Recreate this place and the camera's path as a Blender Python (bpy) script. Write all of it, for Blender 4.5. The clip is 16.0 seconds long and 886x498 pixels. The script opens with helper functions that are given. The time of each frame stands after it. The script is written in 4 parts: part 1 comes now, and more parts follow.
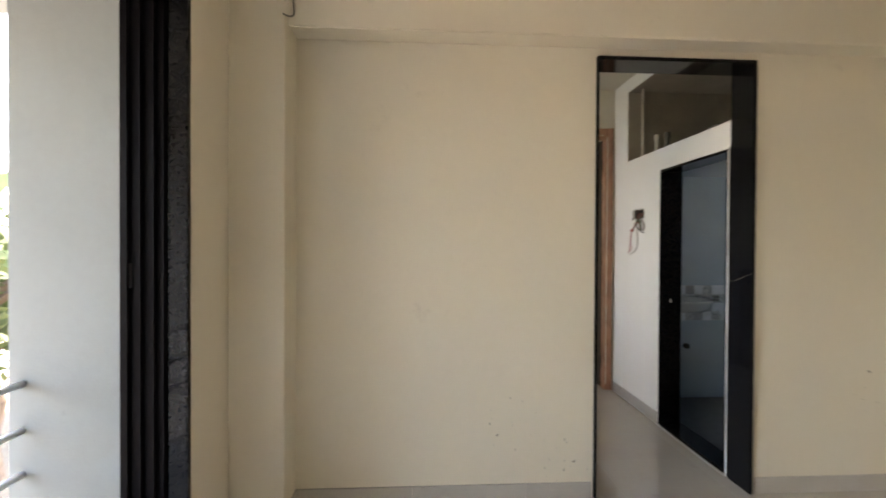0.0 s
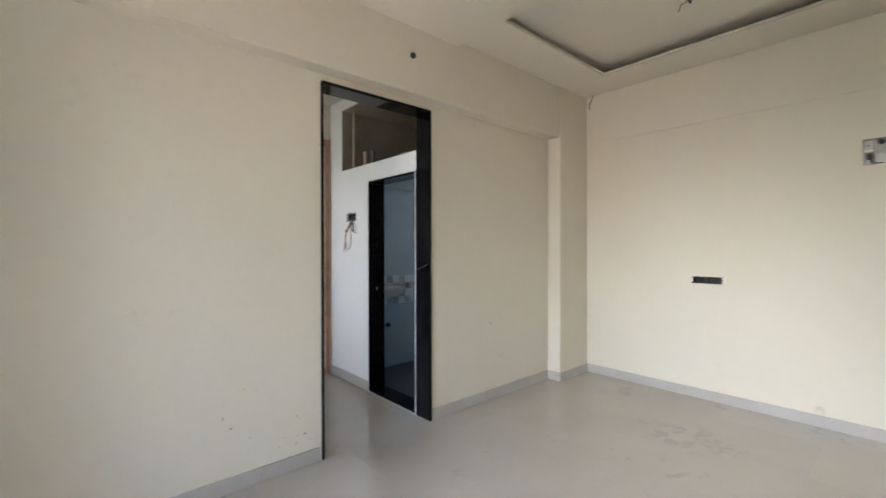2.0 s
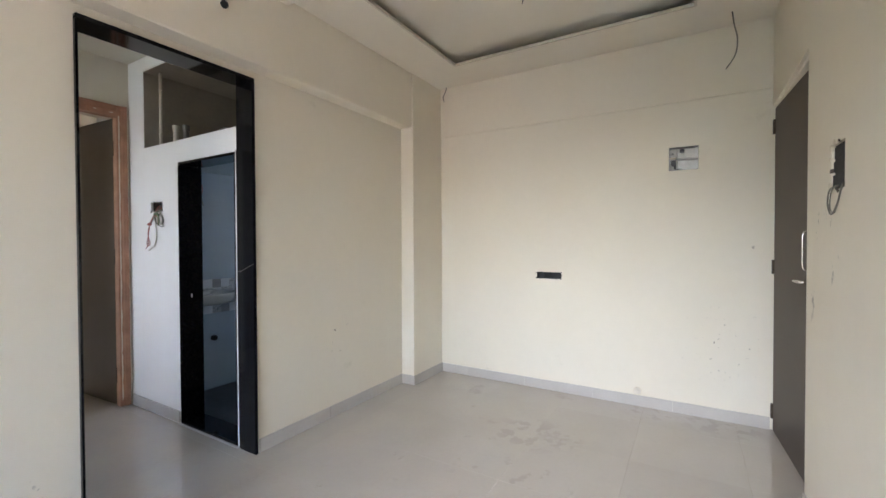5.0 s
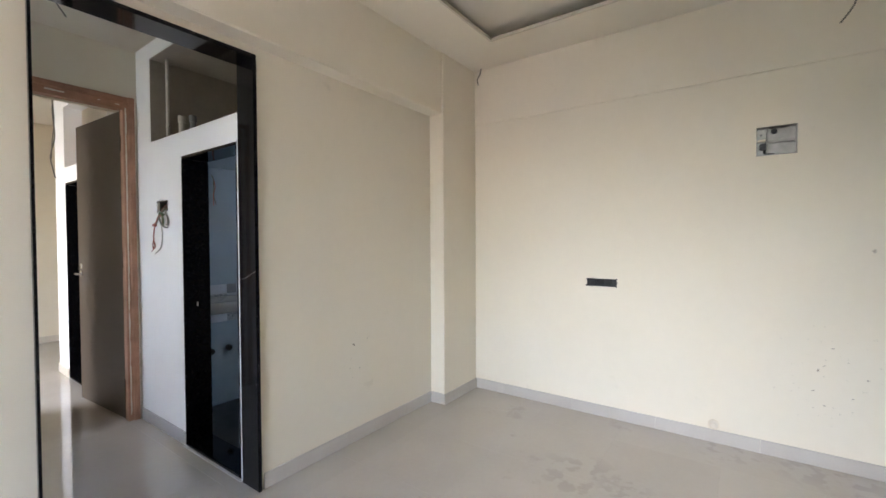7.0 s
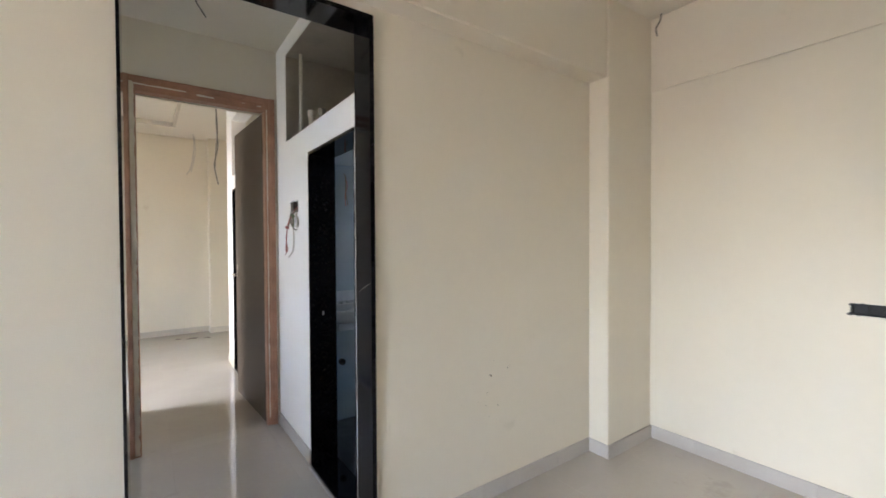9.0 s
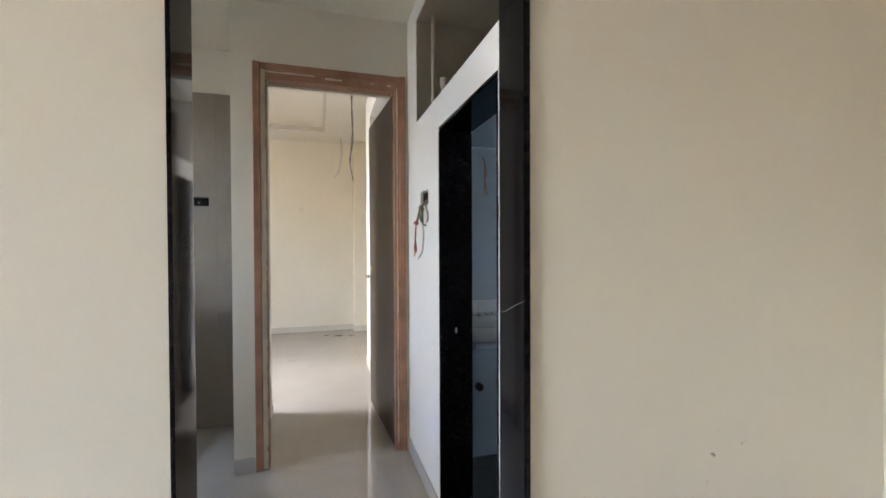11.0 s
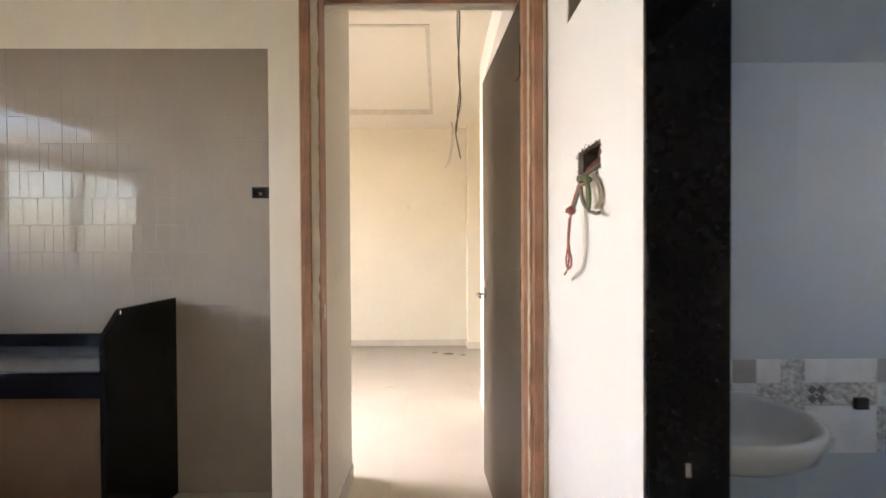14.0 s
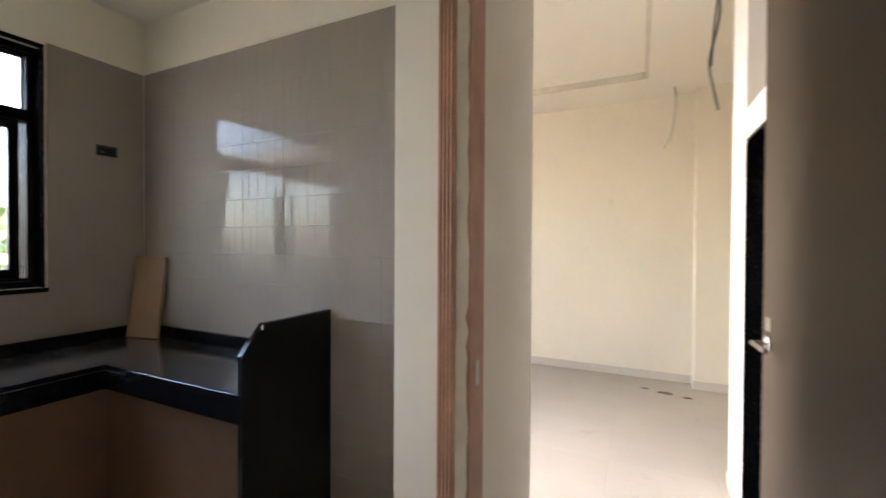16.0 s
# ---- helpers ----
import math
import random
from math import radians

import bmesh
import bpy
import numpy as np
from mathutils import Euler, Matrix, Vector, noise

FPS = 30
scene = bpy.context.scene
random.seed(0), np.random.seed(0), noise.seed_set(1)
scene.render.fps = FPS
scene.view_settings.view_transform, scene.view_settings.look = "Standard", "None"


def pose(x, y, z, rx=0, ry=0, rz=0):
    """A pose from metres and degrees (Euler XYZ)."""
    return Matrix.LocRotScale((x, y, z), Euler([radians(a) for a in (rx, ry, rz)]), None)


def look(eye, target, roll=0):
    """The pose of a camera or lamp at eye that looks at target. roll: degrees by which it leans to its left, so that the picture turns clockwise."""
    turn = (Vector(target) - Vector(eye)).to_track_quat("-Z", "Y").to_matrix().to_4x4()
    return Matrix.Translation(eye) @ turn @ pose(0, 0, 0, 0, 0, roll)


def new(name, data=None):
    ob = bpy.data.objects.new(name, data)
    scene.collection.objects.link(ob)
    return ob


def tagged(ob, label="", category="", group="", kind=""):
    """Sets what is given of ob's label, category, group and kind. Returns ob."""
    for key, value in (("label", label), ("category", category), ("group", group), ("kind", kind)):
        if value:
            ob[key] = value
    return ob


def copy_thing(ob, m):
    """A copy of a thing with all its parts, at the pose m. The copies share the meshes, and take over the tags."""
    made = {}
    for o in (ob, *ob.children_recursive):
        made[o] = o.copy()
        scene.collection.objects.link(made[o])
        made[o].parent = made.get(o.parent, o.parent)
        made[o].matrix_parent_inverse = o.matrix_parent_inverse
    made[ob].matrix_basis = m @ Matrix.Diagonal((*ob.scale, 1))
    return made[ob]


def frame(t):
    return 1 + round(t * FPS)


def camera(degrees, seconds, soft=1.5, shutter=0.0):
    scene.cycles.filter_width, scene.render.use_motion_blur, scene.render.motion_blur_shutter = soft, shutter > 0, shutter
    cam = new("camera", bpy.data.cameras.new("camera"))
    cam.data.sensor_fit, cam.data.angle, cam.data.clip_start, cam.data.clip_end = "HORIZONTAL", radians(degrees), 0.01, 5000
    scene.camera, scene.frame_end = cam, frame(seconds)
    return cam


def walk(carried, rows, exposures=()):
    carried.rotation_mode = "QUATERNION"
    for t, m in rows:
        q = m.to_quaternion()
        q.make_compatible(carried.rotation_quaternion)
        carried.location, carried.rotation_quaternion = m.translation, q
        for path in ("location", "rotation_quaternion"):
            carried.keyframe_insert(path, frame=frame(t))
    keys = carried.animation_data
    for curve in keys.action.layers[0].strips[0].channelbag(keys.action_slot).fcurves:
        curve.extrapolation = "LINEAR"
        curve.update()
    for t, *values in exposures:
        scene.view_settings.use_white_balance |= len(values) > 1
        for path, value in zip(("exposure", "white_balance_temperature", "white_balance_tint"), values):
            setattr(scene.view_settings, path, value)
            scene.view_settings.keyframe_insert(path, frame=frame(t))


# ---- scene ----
cam = camera(93.6, 16.0, 1.5, 0.4)
METRES, EYE, TILT, LEAN, TURN = 4.5, 1.38, 0.0, 0.0, -5.2
PATH = [
    (0, (0.114, -0.086, 1.345), (0.221, 1.912, 1.327), 0.3),
    (0.5, (0.031, -0.183, 1.333), (0.49, 1.764, 1.324), 0.3),
    (1, (-0.088, -0.256, 1.315), (0.717, 1.575, 1.314), 0.1),
    (1.5, (-0.132, -0.313, 1.329), (0.959, 1.363, 1.318), -0.0),
    (2, (-0.103, -0.346, 1.32), (1.223, 1.151, 1.31), -0.1),
    (2.5, (-0.067, -0.362, 1.326), (1.434, 0.959, 1.311), -0.1),
    (3, (-0.041, -0.359, 1.335), (1.575, 0.819, 1.311), -0.1),
    (3.5, (0.008, -0.349, 1.33), (1.685, 0.739, 1.301), -0.1),
    (4, (0.085, -0.329, 1.331), (1.792, 0.712, 1.299), -0.2),
    (4.5, (0.183, -0.301, 1.328), (1.902, 0.72, 1.296), -0.2),
    (7, (0.675, -0.036, 1.359), (2.302, 1.126, 1.317), -0.3),
    (7.5, (0.776, 0.051, 1.369), (2.332, 1.307, 1.325), -0.2),
    (8, (0.876, 0.176, 1.373), (2.333, 1.545, 1.33), -0.3),
    (8.5, (1.012, 0.298, 1.388), (2.327, 1.804, 1.344), -0.2),
    (9, (1.11, 0.424, 1.377), (2.269, 2.054, 1.34), -0.3),
    (9.5, (1.18, 0.584, 1.369), (2.179, 2.316, 1.334), -0.3),
    (12, (1.44, 1.371, 1.358), (1.779, 3.342, 1.336), -0.4),
    (12.5, (1.462, 1.573, 1.363), (1.701, 3.558, 1.34), -0.5),
    (13, (1.455, 1.745, 1.371), (1.616, 3.739, 1.346), -0.4),
    (13.5, (1.475, 1.922, 1.374), (1.573, 3.92, 1.351), -0.4),
    (14, (1.504, 2.137, 1.382), (1.526, 4.136, 1.359), -0.3),
    (14.5, (1.522, 2.348, 1.39), (1.431, 4.346, 1.368), -0.3),
    (15, (1.5, 2.546, 1.38), (1.246, 4.53, 1.363), -0.1),
    (15.5, (1.44, 2.742, 1.403), (0.923, 4.674, 1.385), 0.1),
    (16, (1.39, 2.878, 1.41), (0.535, 4.686, 1.387), 0.3),
]
EXPOSURES = [(0.0, 4.95, 7900, 17), (0.7, 5.15, 7600, 17), (1.3, 5.2, 7100, 16), (2.0, 5.1, 6700, 16), (4.5, 5.17, 6500, 18), (9.5, 5.24, 6700, 18), (12.0, 5.62, 6700, 17), (12.7, 5.98, 6900, 19), (13.4, 6.0, 7600, 21), (14.5, 5.8, 8100, 23), (15.2, 5.66, 7900, 22), (16.0, 5.66, 7300, 20)]
walk(cam, [(t, look(eye, target, roll)) for t, eye, target, roll in PATH], EXPOSURES)

# ---------------- world and sun ----------------
SUN_ELEV = 52.0
world = bpy.data.worlds.new("sky")
scene.world = world
world.use_nodes = True
wn = world.node_tree.nodes
wl = world.node_tree.links
sky = wn.new("ShaderNodeTexSky")
sky.sky_type = "NISHITA"
sky.sun_disc = False
sky.sun_elevation = radians(SUN_ELEV)
sky.sun_rotation = radians(10)
sky.air_density, sky.dust_density, sky.ozone_density = 1.0, 2.4, 1.0
wl.new(sky.outputs["Color"], wn["Background"].inputs["Color"])
wn["Background"].inputs["Strength"].default_value = 0.15
sun = new("sun", bpy.data.lights.new("sun", "SUN"))
sun.data.energy, sun.data.angle, sun.data.color = 2.0, radians(0.6), (1.0, 0.94, 0.84)
sun.matrix_world = look((5.3, 30, 39), (0, 0, 0))


def opening_light(name, where, target, sx, sy, watts, colour, spread=180.0):
    """Lamp added to the sky's light in a window's opening, steered by its spread."""
    lamp = new(name, bpy.data.lights.new(name, "AREA"))
    lamp.data.shape, lamp.data.size, lamp.data.size_y = "RECTANGLE", sx, sy
    lamp.data.energy, lamp.data.color, lamp.data.spread = watts, colour, radians(spread)
    lamp.matrix_world = look(where, target)
    return lamp


# blue lamp added in an out-of-view ventilator to lift the bathroom
opening_light("bath_vent_fill", (3.50, 2.62, 1.62), (2.5, 3.2, 0.55), 0.5, 0.4, 0.036, (0.36, 0.69, 1.0))
# added lamp: brightens the far wall and floor, spares the passage wall
opening_light("living_window_fill", (-0.845, 0.17, 1.28), (2.155, 0.10, 0.05), 1.36, 2.2, 0.62, (0.90, 0.96, 1.0), 68)
# added lamp: brightens the bedroom and sharpens the floor's shadow edge
opening_light("bedroom_window_fill", (-1.47, 5.22, 1.45), (1.53, 5.1, 0.65), 0.8, 2.0, 1.12, (0.96, 0.98, 1.0), 82)
# added lamp: lifts the white wall across from the kitchen window
opening_light("kitchen_window_fill", (-1.48, 3.30, 1.75), (1.92, 3.30, 1.20), 0.8, 1.0, 0.11, (0.97, 0.98, 0.97), 62)


# ---------------- materials ----------------
def material(name, colour, rough=0.6, metal=0.0, vary=0.06, scale=3.0, grain=0.0, grain_scale=200.0, spec=0.5, world_space=True, island=0.0):
    """A surface with broad and fine variation of its colour, and fine relief."""
    m = bpy.data.materials.new(name)
    m.use_nodes = True
    n, l = m.node_tree.nodes, m.node_tree.links
    b = n["Principled BSDF"]
    b.inputs["Roughness"].default_value = rough
    b.inputs["Metallic"].default_value = metal
    b.inputs["Specular IOR Level"].default_value = spec
    if world_space:
        src = n.new("ShaderNodeNewGeometry").outputs["Position"]
    else:
        src = n.new("ShaderNodeTexCoord").outputs["Object"]
    big = n.new("ShaderNodeTexNoise")
    big.inputs["Scale"].default_value, big.inputs["Detail"].default_value = scale, 5.0
    fine = n.new("ShaderNodeTexNoise")
    fine.inputs["Scale"].default_value, fine.inputs["Detail"].default_value = scale * 14, 3.0
    l.new(src, big.inputs["Vector"])
    l.new(src, fine.inputs["Vector"])
    add = n.new("ShaderNodeMath")
    add.operation = "MULTIPLY_ADD"
    add.inputs[1].default_value = 0.35
    l.new(fine.outputs["Fac"], add.inputs[0])
    l.new(big.outputs["Fac"], add.inputs[2])
    ramp = n.new("ShaderNodeMapRange")
    ramp.inputs["From Min"].default_value, ramp.inputs["From Max"].default_value = 0.45, 0.9
    ramp.inputs["To Min"].default_value, ramp.inputs["To Max"].default_value = 1 - vary, 1 + vary
    l.new(add.outputs[0], ramp.inputs["Value"])
    value = ramp.outputs["Result"]
    if island:
        info = n.new("ShaderNodeObjectInfo")
        rnd = n.new("ShaderNodeMapRange")
        rnd.inputs["To Min"].default_value, rnd.inputs["To Max"].default_value = 1 - island, 1 + island
        l.new(info.outputs["Random"], rnd.inputs["Value"])
        mul = n.new("ShaderNodeMath")
        mul.operation = "MULTIPLY"
        l.new(value, mul.inputs[0])
        l.new(rnd.outputs["Result"], mul.inputs[1])
        value = mul.outputs[0]
    tint = n.new("ShaderNodeVectorMath")
    tint.operation = "SCALE"
    tint.inputs[0].default_value = colour
    l.new(value, tint.inputs["Scale"])
    l.new(tint.outputs["Vector"], b.inputs["Base Color"])
    if grain:
        gr = n.new("ShaderNodeTexNoise")
        gr.inputs["Scale"].default_value, gr.inputs["Detail"].default_value = grain_scale, 3.0
        l.new(src, gr.inputs["Vector"])
        bump = n.new("ShaderNodeBump")
        bump.inputs["Strength"].default_value, bump.inputs["Distance"].default_value = grain, 0.002
        l.new(gr.outputs["Fac"], bump.inputs["Height"])
        l.new(bump.outputs["Normal"], b.inputs["Normal"])
    return m


def overlay(m, mask_socket, colour):
    """Lays a second colour over a material where the mask is 1."""
    n, l = m.node_tree.nodes, m.node_tree.links
    b = n["Principled BSDF"]
    old = b.inputs["Base Color"].links[0].from_socket
    mix = n.new("ShaderNodeMix")
    mix.data_type = "RGBA"
    l.new(mask_socket, mix.inputs["Factor"])
    l.new(old, mix.inputs["A"])
    mix.inputs["B"].default_value = (*colour, 1)
    l.new(mix.outputs["Result"], b.inputs["Base Color"])


def specks(m, scale, low, colour, strength=0.7, stretch=(1, 1, 1)):
    """Sparse scuffs and stains."""
    n, l = m.node_tree.nodes, m.node_tree.links
    src = n.new("ShaderNodeNewGeometry").outputs["Position"]
    mp = n.new("ShaderNodeMapping")
    mp.inputs["Scale"].default_value = stretch
    l.new(src, mp.inputs["Vector"])
    a = n.new("ShaderNodeTexNoise")
    a.inputs["Scale"].default_value, a.inputs["Detail"].default_value, a.inputs["Roughness"].default_value = scale, 6.0, 0.7
    l.new(mp.outputs["Vector"], a.inputs["Vector"])
    r = n.new("ShaderNodeMapRange")
    r.inputs["From Min"].default_value, r.inputs["From Max"].default_value = low, low + 0.06
    r.inputs["To Max"].default_value = strength
    l.new(a.outputs["Fac"], r.inputs["Value"])
    overlay(m, r.outputs["Result"], colour)


PAINT = material("cream_wall_paint", (0.74, 0.675, 0.555), 0.55, vary=0.025, scale=1.3, grain=0.25, grain_scale=260, spec=0.3)
specks(PAINT, 9.0, 0.735, (0.36, 0.32, 0.26), 0.6, (1, 1, 1.6))
specks(PAINT, 2.2, 0.66, (0.62, 0.56, 0.45), 0.5)
def clusters(m, spots, colour):
    """Dirt dabs gathered round a few places: (x, y, z, reach, scale, cut)."""
    n, l = m.node_tree.nodes, m.node_tree.links
    for x, y, z, reach, scale, cut in spots:
        src = n.new("ShaderNodeNewGeometry").outputs["Position"]
        d = n.new("ShaderNodeVectorMath")
        d.operation = "DISTANCE"
        d.inputs[1].default_value = (x, y, z)
        l.new(src, d.inputs[0])
        near = n.new("ShaderNodeMapRange")
        near.inputs["From Min"].default_value, near.inputs["From Max"].default_value = reach, reach * 0.5
        l.new(d.outputs["Value"], near.inputs["Value"])
        a = n.new("ShaderNodeTexNoise")
        a.inputs["Scale"].default_value, a.inputs["Detail"].default_value = scale, 4.0
        l.new(src, a.inputs["Vector"])
        r = n.new("ShaderNodeMapRange")
        r.inputs["From Min"].default_value, r.inputs["From Max"].default_value = cut, cut + 0.05
        l.new(a.outputs["Fac"], r.inputs["Value"])
        mul = n.new("ShaderNodeMath")
        mul.operation = "MULTIPLY"
        l.new(near.outputs["Result"], mul.inputs[0])
        l.new(r.outputs["Result"], mul.inputs[1])
        overlay(m, mul.outputs[0], colour)


clusters(PAINT, [(3.97, -0.50, 0.55, 0.34, 34.0, 0.655), (3.97, -0.52, 1.15, 0.28, 18.0, 0.70), (0.60, 2.085, 0.40, 0.18, 36.0, 0.65), (0.88, 2.085, 0.20, 0.16, 38.0, 0.65),
                 (2.75, -0.755, 1.25, 0.35, 14.0, 0.65), (2.6, 2.085, 0.60, 0.22, 24.0, 0.66)], (0.30, 0.26, 0.21))
BEDPAINT = material("warm_cream_bedroom_paint", (0.79, 0.71, 0.555), 0.55, vary=0.03, scale=1.3, grain=0.25, grain_scale=260, spec=0.3)
specks(BEDPAINT, 2.0, 0.66, (0.66, 0.56, 0.40), 0.5)
CEILING = material("cream_ceiling_paint", (0.76, 0.70, 0.59), 0.6, vary=0.02, scale=1.0, grain=0.15, grain_scale=240, spec=0.3)
# added tray rims, coloured darker than the ceiling to draw the shaded edge
RIM = material("darkened_plaster_rim", (0.60, 0.55, 0.45), 0.8, vary=0.08, scale=12.0, grain=0.3)
# plaster colour lowered to carry part of the loft recess's shade
LOFT = material("darkened_loft_plaster", (0.42, 0.36, 0.285), 0.85, vary=0.12, scale=4.0, grain=0.4, grain_scale=120)
WHITE = material("white_wall_paint", (0.88, 0.86, 0.81), 0.5, vary=0.02, scale=1.5, grain=0.2, grain_scale=260, spec=0.3)
specks(WHITE, 9.0, 0.75, (0.45, 0.42, 0.38), 0.5)
# white plaster dimmed in its colour, for the shade beside the window
OUTSIDE = material("outer_dimmed_plaster", (0.27, 0.285, 0.28), 0.85, vary=0.06, scale=2.0, grain=0.4, grain_scale=90)
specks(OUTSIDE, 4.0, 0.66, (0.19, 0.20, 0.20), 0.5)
SKIRT = material("grey_skirting_tile", (0.48, 0.44, 0.395), 0.3, vary=0.05, scale=5.0, island=0.04)
FLOOR = material("polished_floor_tile", (0.50, 0.455, 0.398), 0.022, vary=0.035, scale=2.6, island=0.02, spec=1.0)
specks(FLOOR, 2.3, 0.62, (0.40, 0.36, 0.32), 0.5)
specks(FLOOR, 5.0, 0.66, (0.32, 0.29, 0.26), 0.4)
specks(FLOOR, 14.0, 0.74, (0.25, 0.22, 0.19), 0.5)
clusters(FLOOR, [(3.05, 0.70, 0.0, 0.30, 9.0, 0.50), (3.06, 0.47, 0.0, 0.16, 16.0, 0.52), (3.93, -0.45, 0.0, 0.34, 9.0, 0.50), (3.92, 0.0, 0.0, 0.25, 14.0, 0.56), (2.44, 0.6, 0.0, 0.4, 8.0, 0.60)], (0.44, 0.40, 0.35))
GROUT = material("floor_grout", (0.51, 0.47, 0.41), 0.8, vary=0.05, scale=20.0)
GRANITE = material("black_granite", (0.0065, 0.0065, 0.0075), 0.07, vary=0.2, scale=60.0, spec=0.23)
# lighter than GRANITE: dust, plus the window's sheen put into the colour
WORKTOP = material("dusty_sheen_granite", (0.040, 0.040, 0.042), 0.16, vary=0.25, scale=5.0, spec=0.6)
specks(WORKTOP, 2.6, 0.52, (0.10, 0.098, 0.09), 0.6, (0.8, 3.0, 1))
ALU = material("black_aluminium", (0.0035, 0.003, 0.004), 0.4, 0.0, vary=0.1, scale=10.0, spec=0.06)
CEMENT = material("white_cement_joint", (0.50, 0.49, 0.465), 0.8, vary=0.08, scale=20.0, grain=0.5)
BROWN_LEAF = material("brown_laminate", (0.066, 0.047, 0.032), 0.45, vary=0.09, scale=3.0, grain=0.1, spec=0.22)
TEAK = material("reddish_teak", (0.40, 0.205, 0.125), 0.55, vary=0.22, scale=9.0, grain=0.3, grain_scale=120)
specks(TEAK, 7.0, 0.66, (0.58, 0.50, 0.41), 0.6, (3, 3, 0.7))
PUTTY = material("pale_putty", (0.66, 0.585, 0.46), 0.8, vary=0.1, scale=12.0, grain=0.5)
STEEL = material("brushed_steel", (0.62, 0.60, 0.57), 0.25, 1.0, vary=0.05, scale=20.0)
DARK = material("dark_box", (0.012, 0.012, 0.013), 0.6, vary=0.3, scale=30.0, grain=0.4)
GALV = material("galvanised_steel", (0.23, 0.22, 0.205), 0.4, 0.8, vary=0.2, scale=18.0)
RAW = material("raw_mortar", (0.10, 0.08, 0.065), 0.9, vary=0.35, scale=40.0, grain=0.9, grain_scale=90)
PVC = material("ivory_pvc", (0.66, 0.60, 0.50), 0.4, vary=0.06, scale=10.0)
WIRE_GREY = material("grey_wire", (0.16, 0.15, 0.12), 0.5, vary=0.1, scale=30.0)
WIRE_RED = material("red_wire", (0.36, 0.10, 0.07), 0.45, vary=0.15, scale=30.0)
WIRE_GREEN = material("green_wire", (0.085, 0.125, 0.055), 0.45, vary=0.15, scale=30.0)
# for the pale bedroom wire, and for tubes that draw wire shadows
WIRE_PALE_SHADOW = material("pale_wire_and_shadow", (0.52, 0.48, 0.41), 0.5, vary=0.08, scale=30.0)
BOARD = material("raw_plywood", (0.25, 0.15, 0.085), 0.6, vary=0.12, scale=7.0, grain=0.2)
UNDER = material("brown_under_counter", (0.125, 0.062, 0.026), 0.7, vary=0.15, scale=4.0, grain=0.4)
specks(UNDER, 14.0, 0.62, (0.06, 0.034, 0.018), 0.5)
BSKIRT = material("beige_skirting_tile", (0.60, 0.535, 0.43), 0.35, vary=0.06, scale=5.0, island=0.04)
KTILE = material("embossed_beige_tile", (0.300, 0.254, 0.210), 0.03, vary=0.03, scale=3.0, island=0.008, spec=0.08)
KGROUT = material("beige_tile_joint", (0.42, 0.38, 0.34), 0.8, vary=0.05, scale=20.0)
# the bathroom's dim bluish light is mixed into its tile and ceiling colours
BTILE = material("dim_blue_bath_tile", (0.30, 0.375, 0.47), 0.6, vary=0.04, scale=3.0, island=0.012, spec=0.05)
BCEIL = material("dim_blue_bath_ceiling", (0.36, 0.44, 0.52), 0.7, vary=0.04, scale=3.0)
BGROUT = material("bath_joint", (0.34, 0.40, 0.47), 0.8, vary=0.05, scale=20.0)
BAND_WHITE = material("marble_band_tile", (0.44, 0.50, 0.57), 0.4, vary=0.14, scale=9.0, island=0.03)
specks(BAND_WHITE, 7.0, 0.60, (0.20, 0.24, 0.30), 0.6, (1.6, 1, 0.7))
BAND_GREY = material("grey_band_tile", (0.21, 0.23, 0.26), 0.3, vary=0.12, scale=20.0, island=0.12)
BAND_MOTTLE = material("mottled_band_tile", (0.30, 0.33, 0.37), 0.3, vary=0.6, scale=60.0)
BAND_LINE = material("dark_band_ornament", (0.09, 0.09, 0.09), 0.4, vary=0.1, scale=30.0)
BFLOOR = material("dark_bath_floor", (0.055, 0.055, 0.06), 0.35, vary=0.25, scale=12.0)
# white basin darkened and cooled in colour to suit the dim bathroom
CERAMIC = material("dimmed_ceramic", (0.44, 0.47, 0.50), 0.12, vary=0.02, scale=5.0)
RAIL = material("painted_rail", (0.70, 0.71, 0.71), 0.45, vary=0.1, scale=12.0)
SOIL = material("dry_soil", (0.15, 0.13, 0.105), 0.95, vary=0.3, scale=0.25, grain=0.6, grain_scale=4)
LEAF = material("tree_leaf", (0.10, 0.135, 0.05), 0.6, vary=0.35, scale=1.2)
BARK = material("tree_bark", (0.12, 0.085, 0.06), 0.9, vary=0.3, scale=4.0, grain=0.8, grain_scale=30)

GLASS = bpy.data.materials.new("clear_glass")
GLASS.use_nodes = True
gb = GLASS.node_tree.nodes["Principled BSDF"]
gb.inputs["Base Color"].default_value = (0.88, 0.95, 0.96, 1)
gb.inputs["Roughness"].default_value = 0.0
gb.inputs["Transmission Weight"].default_value = 1.0
gb.inputs["IOR"].default_value = 1.45


# ---------------- mesh helpers ----------------
def box(bm, x0, x1, y0, y1, z0, z1):
    v = [bm.verts.new((x, y, z)) for x in (x0, x1) for y in (y0, y1) for z in (z0, z1)]
    for f in ((0, 1, 3, 2), (4, 6, 7, 5), (0, 4, 5, 1), (2, 3, 7, 6), (0, 2, 6, 4), (1, 5, 7, 3)):
        bm.faces.new([v[i] for i in f])
    return bm


def solid(x0, x1, y0, y1, z0, z1, bevel=0.0, seg=1):
    bm = box(bmesh.new(), x0, x1, y0, y1, z0, z1)
    if bevel:
        bmesh.ops.bevel(bm, geom=list(bm.edges), offset=bevel, segments=seg, affect="EDGES")
    return bm


